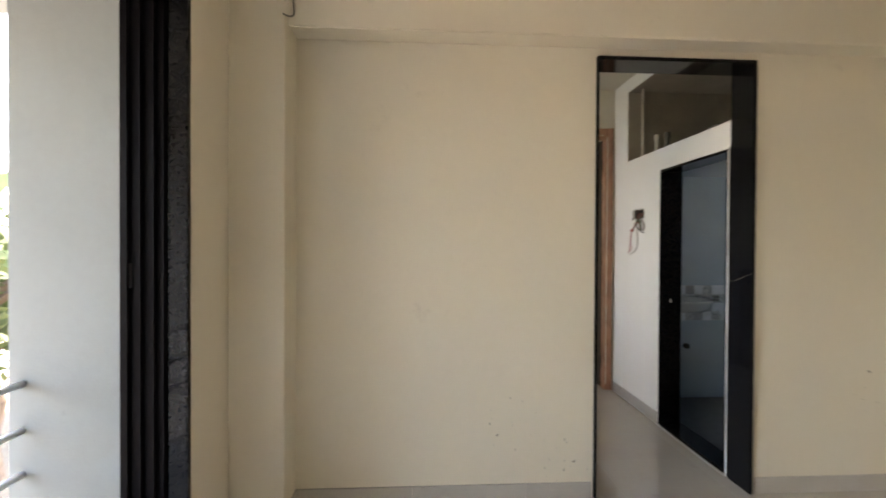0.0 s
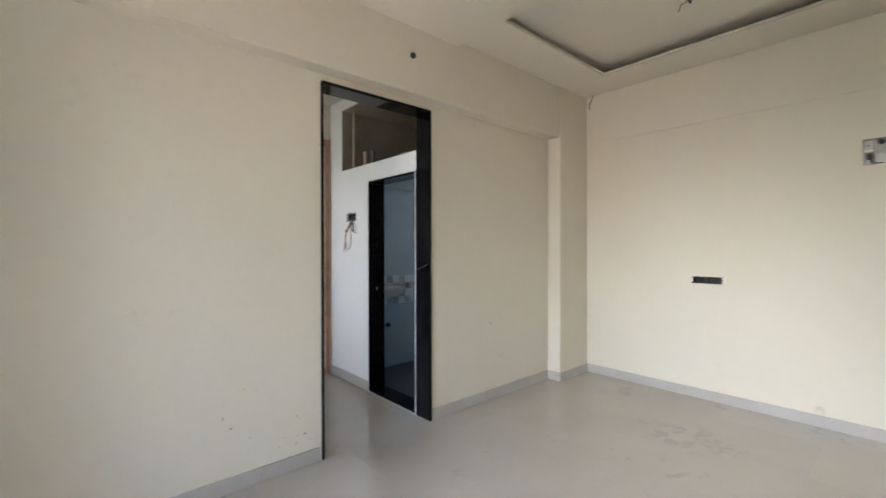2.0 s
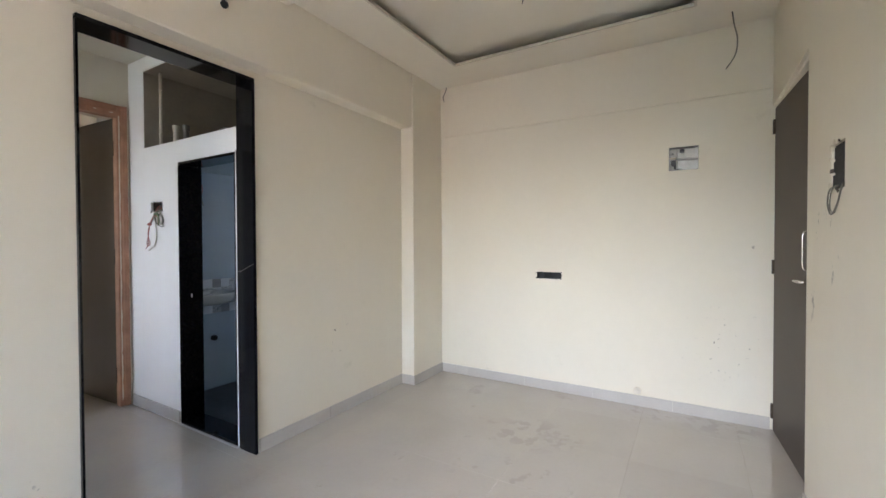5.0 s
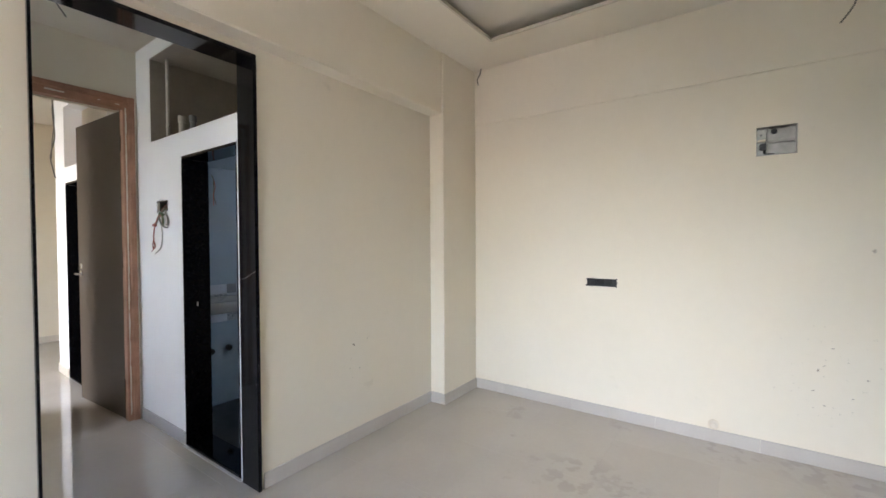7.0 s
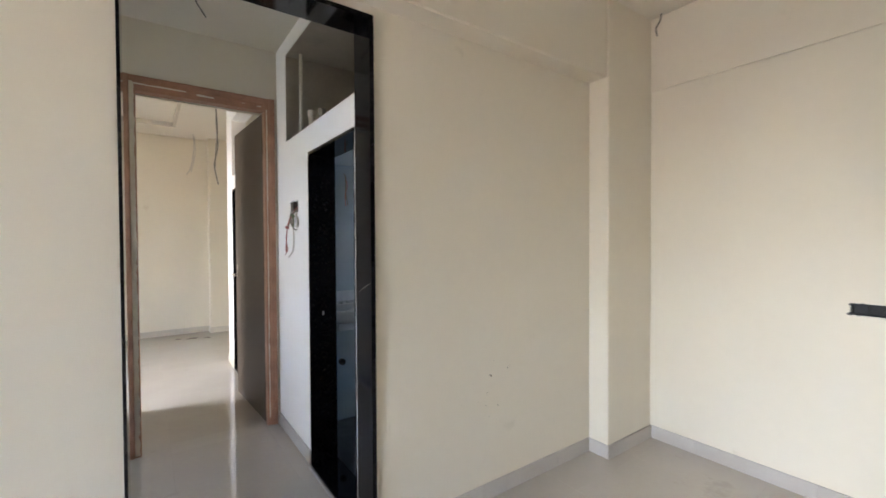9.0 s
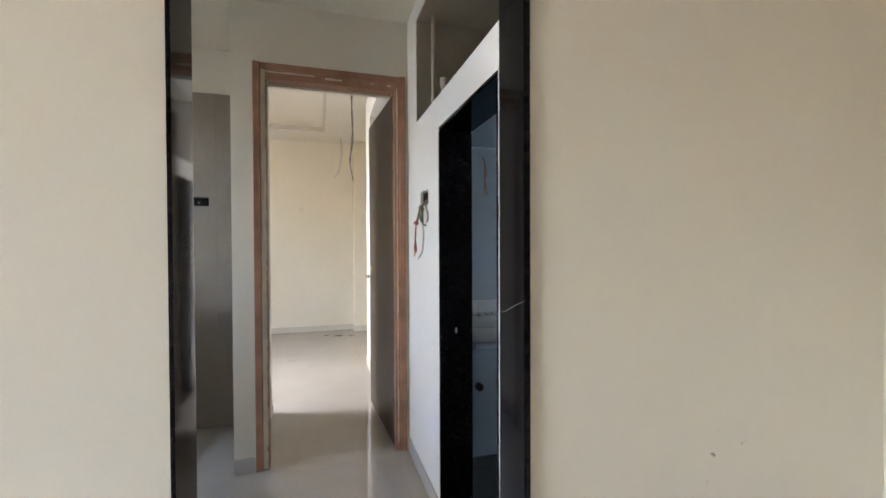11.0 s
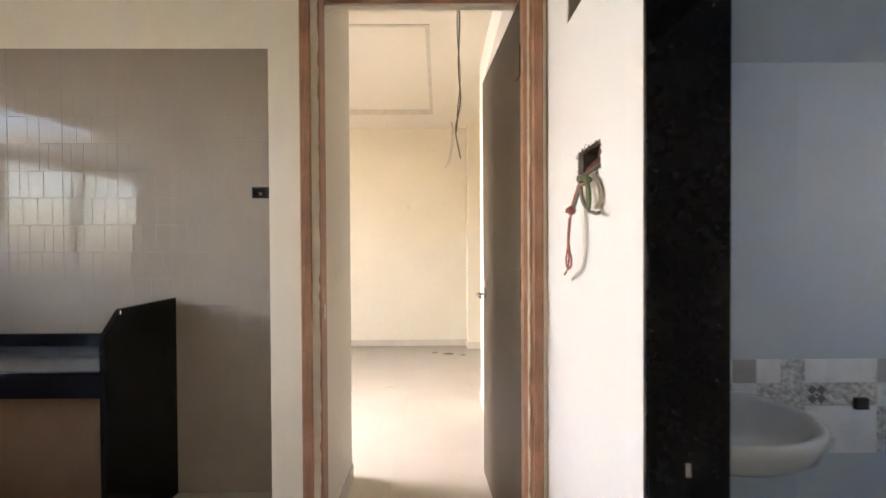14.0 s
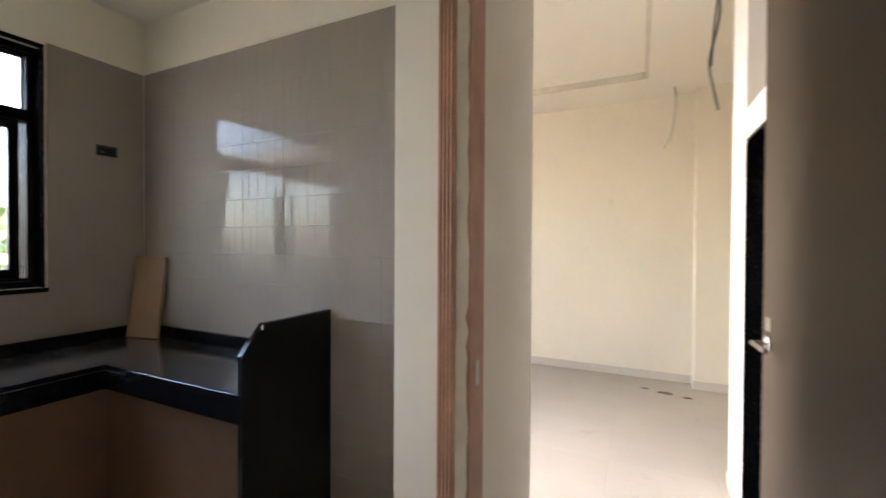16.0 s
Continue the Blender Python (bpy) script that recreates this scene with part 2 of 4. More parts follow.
def part(name, bm, mat, parent=None, label="", smooth=False):
    me = bpy.data.meshes.new(name)
    bmesh.ops.recalc_face_normals(bm, faces=list(bm.faces))
    if smooth:
        for f in bm.faces:
            f.smooth = True
    bm.to_mesh(me)
    bm.free()
    me.materials.append(mat)
    ob = new(name, me)
    if parent:
        ob.parent = parent
    if label:
        tagged(ob, label)
    return ob


def thing(name, at, label, category, group="", kind=""):
    return tagged(new(name), label, category, group, kind)


def structure(name, bm, mat, label, category):
    return tagged(part(name, bm, mat), label, category, kind="structure")


def sheet_with_holes(axis, a0, a1, u0, u1, w0, w1, holes=()):
    """A wall (axis x or y) or a ceiling (axis z) from a0 to a1 thick, with openings that go through it."""
    us = sorted({u0, u1, *[c for h in holes for c in h[:2] if u0 < c < u1]})
    ws = sorted({w0, w1, *[c for h in holes for c in h[2:] if w0 < c < w1]})
    bm = bmesh.new()

    def full(i, j):
        if not (0 <= i < len(us) - 1 and 0 <= j < len(ws) - 1):
            return False
        u, w = (us[i] + us[i + 1]) / 2, (ws[j] + ws[j + 1]) / 2
        return not any(h[0] < u < h[1] and h[2] < w < h[3] for h in holes)

    def p(a, u, w):
        return bm.verts.new({"x": (a, u, w), "y": (u, a, w), "z": (u, w, a)}[axis])

    def quad(*c):
        bm.faces.new([p(*q) for q in c])

    for i in range(len(us) - 1):
        for j in range(len(ws) - 1):
            if not full(i, j):
                continue
            ua, ub, wa, wb = us[i], us[i + 1], ws[j], ws[j + 1]
            quad((a0, ua, wa), (a0, ub, wa), (a0, ub, wb), (a0, ua, wb))
            quad((a1, ua, wa), (a1, ub, wa), (a1, ub, wb), (a1, ua, wb))
            if not full(i - 1, j):
                quad((a0, ua, wa), (a1, ua, wa), (a1, ua, wb), (a0, ua, wb))
            if not full(i + 1, j):
                quad((a0, ub, wa), (a1, ub, wa), (a1, ub, wb), (a0, ub, wb))
            if not full(i, j - 1):
                quad((a0, ua, wa), (a1, ua, wa), (a1, ub, wa), (a0, ub, wa))
            if not full(i, j + 1):
                quad((a0, ua, wb), (a1, ua, wb), (a1, ub, wb), (a0, ub, wb))
    bmesh.ops.remove_doubles(bm, verts=list(bm.verts), dist=1e-5)
    return bm


def tube(bm, pts, r, seg=7):
    """A bent round bar through the points, smoothed."""
    pts = [Vector(p) for p in pts]
    fine = []
    n = len(pts)
    for i in range(n - 1):
        p0, p1, p2, p3 = pts[max(i - 1, 0)], pts[i], pts[i + 1], pts[min(i + 2, n - 1)]
        steps = 5 if n > 2 else 1
        for k in range(steps):
            t = k / steps
            fine.append(0.5 * ((2 * p1) + (p2 - p0) * t + (2 * p0 - 5 * p1 + 4 * p2 - p3) * t * t + (3 * p1 - p0 - 3 * p2 + p3) * t ** 3))
    fine.append(pts[-1])
    rings = []
    for i, c in enumerate(fine):
        d = (fine[min(i + 1, len(fine) - 1)] - fine[max(i - 1, 0)]).normalized()
        a = d.orthogonal().normalized()
        if rings:
            a = (prev - d * prev.dot(d)).normalized()
        prev = a
        b = d.cross(a)
        rings.append([bm.verts.new(c + r * (math.cos(2 * math.pi * k / seg) * a + math.sin(2 * math.pi * k / seg) * b)) for k in range(seg)])
    for q, w in zip(rings, rings[1:]):
        for k in range(seg):
            bm.faces.new((q[k], q[(k + 1) % seg], w[(k + 1) % seg], w[k]))
    bm.faces.new(rings[0][::-1])
    bm.faces.new(rings[-1])
    return bm


def lathe(bm, profile, at=(0, 0, 0), seg=16, axis="z"):
    rings = []
    for r, h in profile:
        ring = []
        for k in range(seg):
            c, s = r * math.cos(2 * math.pi * k / seg), r * math.sin(2 * math.pi * k / seg)
            q = {"z": (c, s, h), "x": (h, c, s), "y": (c, h, s)}[axis]
            ring.append(bm.verts.new(Vector(at) + Vector(q)))
        rings.append(ring)
    for q, w in zip(rings, rings[1:]):
        for k in range(seg):
            bm.faces.new((q[k], q[(k + 1) % seg], w[(k + 1) % seg], w[k]))
    bm.faces.new(rings[0][::-1])
    bm.faces.new(rings[-1])
    return bm


def prism(bm, outline, axis, a0, a1):
    """An outline in the plane across the axis, drawn out from a0 to a1."""
    def p(a, u, w):
        return {"x": (a, u, w), "y": (u, a, w), "z": (u, w, a)}[axis]
    lo = [bm.verts.new(p(a0, *q)) for q in outline]
    hi = [bm.verts.new(p(a1, *q)) for q in outline]
    n = len(outline)
    for i in range(n):
        bm.faces.new((lo[i], lo[(i + 1) % n], hi[(i + 1) % n], hi[i]))
    bm.faces.new(lo[::-1])
    bm.faces.new(hi)
    return bm


# ---------------- the large structure ----------------
LX0, LX1, LY0, LY1 = -0.78, 3.97, -0.755, 2.085     # living room
AY1 = 2.22                                          # back of the wall with the opening
OX0, OX1, OZ = 1.04, 1.916, 2.348                   # opening to the passage
DX, DX1 = 1.92, 2.068                               # bathroom wall
BY = 3.72                                           # wall with the bedroom door
KX, KY = -1.48, 4.474                               # kitchen corner
TOP = 3.15

structure("wall_passage", sheet_with_holes("y", LY1, AY1, -1.63, 4.12, -0.1, TOP, [(OX0, OX1, -0.2, OZ)]), PAINT, "cream painted wall with a tall granite-lined opening", "wall")
structure("wall_niche", sheet_with_holes("x", LX1, 4.12, -1.0, LY1, -0.1, TOP, [(0.716, 0.936, 0.998, 1.058), (-0.314, -0.114, 1.876, 2.056)]), PAINT, "cream painted wall with two open wiring boxes", "wall")
structure("wall_niche_back", solid(4.125, 4.2, -1.0, 3.5, -0.1, TOP), PAINT, "plain masonry behind the wall", "wall")
structure("wall_entry", sheet_with_holes("y", -0.95, LY0, -1.0, LX1, -0.1, TOP, [(2.95, LX1 + 1, -0.2, 2.27), (2.375, 2.545, 1.53, 1.712)]), PAINT, "cream painted wall with the entrance doorway", "wall")
structure("wall_entry_back", solid(-1.0, 4.12, -1.10, -0.955, -0.1, TOP), PAINT, "plain masonry behind the entrance door", "wall")
structure("wall_window", sheet_with_holes("x", -1.0, LX0, LY0, LY1, -0.1, TOP, [(-0.55, 1.57, 0.02, 2.45)]), PAINT, "cream painted wall with a full-height sliding window", "wall")
structure("column_corner", solid(3.46, LX1, 1.945, LY1, 0, 2.888, 0.004), PAINT, "cream painted corner column", "column")
structure("column_window_side", solid(LX0, -0.524, 1.90, LY1, 0, 2.85, 0.004), PAINT, "cream painted column beside the window", "column")
structure("beam_passage", solid(-0.524, 3.46, 1.955, LY1, 2.392, 2.888, 0.006, 2), PAINT, "cream painted beam over the opening", "beam")
structure("beam_niche", solid(LX1 - 0.012, LX1, LY0, 1.945, 2.395, 2.888, 0.003), PAINT, "shallow plastered beam above the wall", "beam")

# bathroom wall with its doorway and the loft above it
structure("wall_bathroom", sheet_with_holes("x", DX, DX1, AY1, BY, -0.1, TOP, [(2.2685, 2.957, -0.2, 1.92), (2.225, 3.474, 2.084, 2.69), (3.20, 3.372, 1.575, 1.65)]), WHITE, "white painted wall with the bathroom doorway and an open loft above", "wall")
structure("wall_bathroom_back", solid(DX1, 4.12, 3.49, 3.62, -0.1, 2.0), PAINT, "masonry behind the bathroom tiles", "wall")
structure("loft_lining", sheet_with_holes("x", DX + 0.004, DX1, 2.225, 3.474, 2.084, 2.69, [(2.229, 3.470, 2.0845, 2.685)]), LOFT, "plaster lining of the loft opening, toned darker", "wall")
structure("loft_back", sheet_with_holes("x", 3.35, 3.42, AY1, 3.49, 2.08, TOP), LOFT, "back wall of the loft, toned darker", "wall")
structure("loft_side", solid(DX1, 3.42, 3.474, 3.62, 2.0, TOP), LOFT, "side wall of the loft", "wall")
structure("loft_slab", solid(DX1, 3.6, AY1, 3.474, 1.968, 2.080), CEILING, "cream loft slab over the bathroom", "slab")
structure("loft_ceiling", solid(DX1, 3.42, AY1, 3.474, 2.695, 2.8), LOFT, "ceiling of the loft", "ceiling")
structure("ceiling_bathroom", solid(DX1 + 0.001, 3.449, AY1 + 0.001, 3.473, 1.962, 1.967), BCEIL, "plastered bathroom ceiling, coloured for dim blue light", "ceiling")
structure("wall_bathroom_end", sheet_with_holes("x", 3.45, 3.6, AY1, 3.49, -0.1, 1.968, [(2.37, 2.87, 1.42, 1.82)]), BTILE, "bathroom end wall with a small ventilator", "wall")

# bedroom door wall, kitchen side wall, kitchen walls
structure("wall_bedroom_door", sheet_with_holes("y", BY, 3.87, 0.865, DX1, -0.1, TOP, [(1.0, 1.895, -0.2, 2.43)]), PAINT, "cream painted wall round the bedroom doorway", "wall")
structure("wall_kitchen_side", solid(0.865, 0.984, 3.87, 4.603, -0.1, TOP), PAINT, "cream painted wall between kitchen and bedroom", "wall")
structure("wall_kitchen_tiled", sheet_with_holes("y", KY, 4.603, KX - 0.15, 0.865, -0.1, TOP, [(0.472, 0.58, 1.642, 1.704)]), PAINT, "kitchen back wall, tiled to head height", "wall")
structure("wall_kitchen_window", sheet_with_holes("x", KX - 0.17, KX, AY1, KY, -0.1, TOP, [(2.40, 3.965, 1.17, 2.43), (4.208, 4.307, 1.925, 1.976)]), PAINT, "kitchen wall with a black framed window", "wall")

# bedroom
structure("wall_bedroom_back", solid(KX - 0.15, 3.6, 7.80, 7.95, -0.1, TOP), BEDPAINT, "cream painted bedroom back wall", "wall")
structure("column_bedroom", solid(1.885, 3.6, 7.62, 7.80, 0, 2.95, 0.004), BEDPAINT, "cream painted projecting column in the bedroom", "column")
structure("wall_bedroom_window", sheet_with_holes("x", KX - 0.17, KX, 4.603, 7.80, -0.1, TOP, [(4.72, 5.8, 0.25, 2.55)]), BEDPAINT, "bedroom wall with a wide window", "wall")
structure("wall_bedroom_bath", sheet_with_holes("x", 1.875, 2.02, 3.87, 5.80, -0.1, TOP, [(4.70, 5.40, -0.2, 1.944), (4.20, 5.46, 2.10, 2.70)]), WHITE, "white painted wall with a second bathroom doorway and loft", "wall")
structure("wall_bedroom_bath_front", solid(2.02, 3.6, 5.66, 5.80, -0.1, TOP), BEDPAINT, "cream wall beyond the second bathroom", "wall")
structure("wall_bath_two_back", solid(2.9, 3.0, 3.62, 5.66, -0.1, TOP), BTILE, "inner wall of the second bathroom", "wall")
structure("slab_bath_two", solid(2.02, 2.9, 3.62, 5.66, 1.99, 2.095), CEILING, "loft slab over the second bathroom", "slab")
structure("wall_bedroom_right", solid(3.6, 3.7, 5.66, 7.95, -0.1, TOP), BEDPAINT, "cream painted bedroom side wall", "wall")

# ceilings
CV = (2.10, 3.52, -0.28, 1.53)
structure("ceiling_living", sheet_with_holes("z", 2.888, 2.905, 2.085, LX1, LY0, LY1, [(CV[0], CV[1], CV[2], CV[3])]), CEILING, "cream false ceiling with a recessed tray", "ceiling")
structure("ceiling_living_low", solid(-0.95, 2.085, LY0, LY1, 2.845, 2.975), CEILING, "lower band of the cream false ceiling", "ceiling")
structure("ceiling_living_top", solid(-1.0, 4.12, -1.0, AY1, 2.975, TOP), CEILING, "upper ceiling above the recessed tray", "ceiling")
lip = sheet_with_holes("z", 2.8855, 2.905, CV[0] - 0.014, CV[1] + 0.014, CV[2] - 0.014, CV[3] + 0.014, [(CV[0] + 0.003, CV[1] - 0.003, CV[2] + 0.003, CV[3] - 0.003)])
structure("trim_tray", lip, RIM, "rim round the ceiling tray, toned for its shaded edge", "trim")
structure("ceiling_passage", solid(KX - 0.15, DX1, AY1, BY + 0.15, 2.80, TOP), CEILING, "cream passage ceiling", "ceiling")
structure("ceiling_kitchen", solid(KX - 0.15, 0.865, BY + 0.15, 4.603, 2.80, TOP), CEILING, "cream kitchen ceiling", "ceiling")
structure("ceiling_bedroom", sheet_with_holes("z", 2.95, 2.999, KX - 0.15, 3.6, 3.87, 7.80, [(-0.8, 1.418, 5.15, 7.137), (-2, 0.984, 3.8, 4.603)]), CEILING, "cream bedroom ceiling with a raised tray", "ceiling")
structure("ceiling_bedroom_top", solid(KX - 0.15, 3.7, 3.87, 7.95, 2.998, TOP), CEILING, "raised middle of the bedroom ceiling", "ceiling")

BV = (-0.8, 1.418, 5.15, 7.137)
rim = sheet_with_holes("z", 2.945, 2.997, BV[0] - 0.03, BV[1] + 0.03, BV[2] - 0.03, BV[3] + 0.03, [(BV[0] + 0.003, BV[1] - 0.003, BV[2] + 0.003, BV[3] - 0.003)])
structure("trim_bedroom_tray", rim, RIM, "rim round the raised bedroom tray, toned for its shaded edge", "trim")

# ground under the floors, and the land outside
structure("floor_slab", solid(-1.65, 4.2, -1.1, 7.95, -0.30, -0.012), GROUT, "concrete floor bed with tile joints", "floor")
structure("bathroom_floor", solid(DX1 - 0.02, 3.45, AY1, 3.49, -0.012, 0.004), BFLOOR, "dark wet bathroom floor", "floor")
structure("bathroom_two_floor", solid(2.02, 2.9, 3.62, 5.66, -0.012, 0.004), BFLOOR, "dark second bathroom floor", "floor")

# ---------------- fixed trim ----------------
def skirting(name, runs, mat=SKIRT, label="grey polished skirting tiles along the wall"):
    """Skirting tiles along a wall, each 0.6 m long."""
    root = tagged(new(name), label, "skirting", kind="structure")
    for axis, side, at, u0, u1 in runs:
        u = u0
        while u < u1 - 0.01:
            v = min(u + 0.6, u1)
            a0, a1 = sorted((at, at + 0.011 * side))
            bm = solid(a0, a1, u, v - 0.0015, 0, 0.085, 0.0015) if axis == "x" else solid(u, v - 0.0015, a0, a1, 0, 0.085, 0.0015)
            part("skirting_tile", bm, mat, root)
            u = v


skirting("baseboard_living", [("y", -1, LY1, -0.524, 1.03), ("y", -1, LY1, 1.937, 3.46), ("x", -1, 3.46, 1.945, LY1), ("y", -1, 1.945, 3.449, 3.97),
                              ("x", -1, LX1, -0.75, 1.934), ("y", 1, LY0, -0.78, 2.94), ("x", 1, -0.524, 1.90, LY1), ("y", -1, 1.90, -0.78, -0.513), ("x", 1, LX0, 1.59, 1.889)])
skirting("baseboard_passage", [("x", -1, DX, 2.98, 3.70), ("y", 1, AY1, -1.0, 1.03), ("y", -1, BY, 0.866, 0.983), ("x", 1, 0.984, 3.88, 4.60)])
skirting("baseboard_bedroom", [("y", -1, 7.80, -1.48, 1.885), ("x", -1, 1.885, 7.62, 7.80), ("y", -1, 7.62, 1.874, 3.6), ("x", -1, 1.875, 5.44, 5.80), ("y", 1, 4.603, -1.48, 0.984), ("x", -1, 3.6, 5.8, 7.62)], BSKIRT, "dusty beige skirting tiles round the bedroom")


def lined_opening(name, axis, a0, a1, u0, u1, z1, label, sill=False, t=0.02, t0=None):
    """Granite slabs that line a doorway: two jambs and a head, with a small eased edge."""
    root = tagged(new(name), label, "door frame", kind="structure")
    t0 = t0 or t

    def put(n, p0, p1, q0, q1):
        bm = solid(a0, a1, p0, p1, q0, q1, 0.004, 2) if axis == "x" else solid(p0, p1, a0, a1, q0, q1, 0.004, 2)
        part(n, bm, GRANITE, root)
    put("jamb", u0, u0 + t0, 0.002, z1 - t - 0.001)
    put("jamb", u1 - t, u1, 0.002, z1 - t - 0.001)
    put("head", u0, u1, z1 - t, z1)
    if sill:
        put("threshold", u0 + t0, u1 - t, 0.002, 0.022)
    return root


frame_a = lined_opening("door_frame_passage", "y", 2.060, 2.229, OX0, OX1, OZ, "polished black granite lining of the tall opening", False, 0.02, 0.010)
bfr = lined_opening("door_frame_bathroom", "x", 1.908, 2.075, 2.2685, 2.957, 1.92, "polished black granite lining of the bathroom doorway", True, 0.018, 0.010)
lined_opening("door_frame_bath_two", "x", 1.862, 2.03, 4.70, 5.40, 1.944, "polished black granite lining of the second bathroom doorway", True)
structure("trim_joint_edge", solid(1.909, 1.9195, 2.2365, 2.2495, 0.0, 1.93), GRANITE, "black granite edge beside the cement line", "trim")
structure("trim_joint_bathroom", solid(1.911, 1.9195, 2.25, 2.266, 0.0, 1.93), CEMENT, "white cement line between two granite frames", "trim")
structure("trim_joint_floor", solid(1.893, 1.9065, 2.25, 2.96, -0.008, 0.0035), CEMENT, "white cement line along the threshold", "trim")
part("chip", solid(1.984, 1.994, 2.9365, 2.9385, 0.925, 0.952, 0.0008), CEMENT, bfr, "small white chip")
# hairline crack filled with white cement on the granite jamb
crack = bmesh.new()
tube(crack, [(1.8955, 2.229, 1.147), (1.8955, 2.21, 1.150), (1.8955, 2.19, 1.150), (1.8955, 2.17, 1.158), (1.8955, 2.11, 1.182), (1.8955, 2.06, 1.20)], 0.0004, 5)
part("crack", crack, PUTTY, frame_a, "white filled crack")


# ---------------- living room things ----------------
def wire(name, pts, r, mat, label, parts=()):
    root = tagged(part(name, tube(bmesh.new(), pts, r), mat, smooth=True), label, "wire")
    for n, p, rr, m in parts:
        part(n, tube(bmesh.new(), p, rr), m, root, smooth=True)
    return root


def wall_box(name, x, y0, y1, z0, z1, depth, mat, label, back_mat):
    """An open metal box sunk into the wall that faces -x."""
    root = tagged(new(name), label, "junction box")
    t = 0.003
    part("back", solid(x + depth - t, x + depth, y0 + t, y1 - t, z0 + t, z1 - t), back_mat, root)
    for a in ((y0, y0 + t, z0, z1), (y1 - t, y1, z0, z1)):
        part("side", solid(x + 0.002, x + depth, *a), mat, root)
    for a in ((y0 + t, y1 - t, z0, z0 + t), (y0 + t, y1 - t, z1 - t, z1)):
        part("side", solid(x + 0.002, x + depth, *a), mat, root)
    return root


nb = wall_box("switch_box", LX1, 0.718, 0.934, 1.0, 1.056, 0.05, DARK, "empty dark plastic switch box sunk in the cream wall", DARK)
for k in range(3):
    part("module_clip", solid(LX1 + 0.012, LX1 + 0.03, 0.76 + 0.055 * k, 0.772 + 0.055 * k, 1.004, 1.052, 0.002), DARK, nb)
rng = random.Random(31)
for y, z, r in ((0.716, 1.058, 0.007), (0.714, 1.030, 0.008), (0.720, 1.002, 0.007), (0.936, 1.052, 0.006), (0.938, 1.004, 0.009), (0.905, 1.001, 0.006), (0.890, 1.060, 0.005), (0.76, 1.0, 0.005)):
    out = [(y + r * rng.uniform(0.6, 1.2) * math.cos(k * 0.9), z + r * rng.uniform(0.6, 1.2) * math.sin(k * 0.9)) for k in range(7)]
    part("chip", prism(bmesh.new(), out, "x", LX1 - 0.002, LX1 + 0.004), DARK, nb)
eb = wall_box("meter_box", LX1, -0.312, -0.116, 1.878, 2.054, 0.06, GALV, "open galvanised steel distribution box with plaster splashes", GALV)
part("rail", solid(LX1 + 0.030, LX1 + 0.040, -0.305, -0.17, 1.957, 1.972, 0.002), GALV, eb)
part("bracket", solid(LX1 + 0.012, LX1 + 0.045, -0.172, -0.164, 1.89, 2.05, 0.002), GALV, eb)
part("bracket", solid(LX1 + 0.020, LX1 + 0.045, -0.162, -0.120, 1.968, 1.982, 0.003), PUTTY, eb, "pale mortar splash")
part("terminal", solid(LX1 + 0.020, LX1 + 0.050, -0.172, -0.130, 1.915, 1.958, 0.006, 2), DARK, eb, "dark terminal block")
part("bolt", lathe(bmesh.new(), [(0.016, 0.0), (0.016, -0.02), (0.009, -0.026)], (LX1 + 0.055, -0.204, 2.03), 10, "x"), DARK, eb, "dark bolt")
part("bolt", lathe(bmesh.new(), [(0.006, 0.0), (0.006, -0.006), (0.003, -0.008)], (LX1 + 0.055, -0.140, 2.015), 8, "x"), DARK, eb)
part("cable", tube(bmesh.new(), [(LX1 + 0.045, -0.160, 1.92), (LX1 + 0.030, -0.155, 1.90), (LX1 + 0.030, -0.175, 1.889), (LX1 + 0.040, -0.205, 1.888)], 0.006), DARK, eb, smooth=True)
part("mortar", prism(bmesh.new(), [(-0.165, 2.0535), (-0.19, 2.042), (-0.22, 2.047), (-0.26, 2.046), (-0.30, 2.053)], "x", LX1 + 0.004, LX1 + 0.02), RAW, eb, "crust of dark mortar")

ic = tagged(new("intercom_box"), "open narrow wiring slot with a loop of wire", "junction box")
part("body", solid(2.378, 2.542, -0.815, -0.766, 1.533, 1.709), DARK, ic)
for k in range(3):
    part("module", solid(2.385, 2.535, -0.7655, -0.757 - 0.002 * k, 1.545 + 0.055 * k, 1.593 + 0.055 * k, 0.003, 2), DARK, ic)
rng = random.Random(21)
for x, z, r in ((2.548, 1.70, 0.020), (2.552, 1.66, 0.013), (2.546, 1.61, 0.011), (2.556, 1.552, 0.022), (2.50, 1.722, 0.013), (2.44, 1.716, 0.009), (2.378, 1.54, 0.010), (2.45, 1.528, 0.012), (2.53, 1.53, 0.014)):
    r *= 0.65
    out = [(x + r * rng.uniform(0.6, 1.2) * math.cos(k * 0.7), z + 1.3 * r * rng.uniform(0.6, 1.2) * math.sin(k * 0.7)) for k in range(9)]
    part("plaster_chip", prism(bmesh.new(), out, "y", LY0 - 0.006, LY0 + 0.004), PUTTY if r > 0.008 else RAW, ic, "broken plaster edge")
part("wire_loop", tube(bmesh.new(), [(2.49, -0.760, 1.548), (2.498, -0.742, 1.535), (2.50, -0.736, 1.51), (2.50, -0.735, 1.47), (2.49, -0.743, 1.434), (2.44, -0.749, 1.470), (2.40, -0.750, 1.52), (2.40, -0.760, 1.545)], 0.0030), WIRE_GREY, ic, smooth=True)
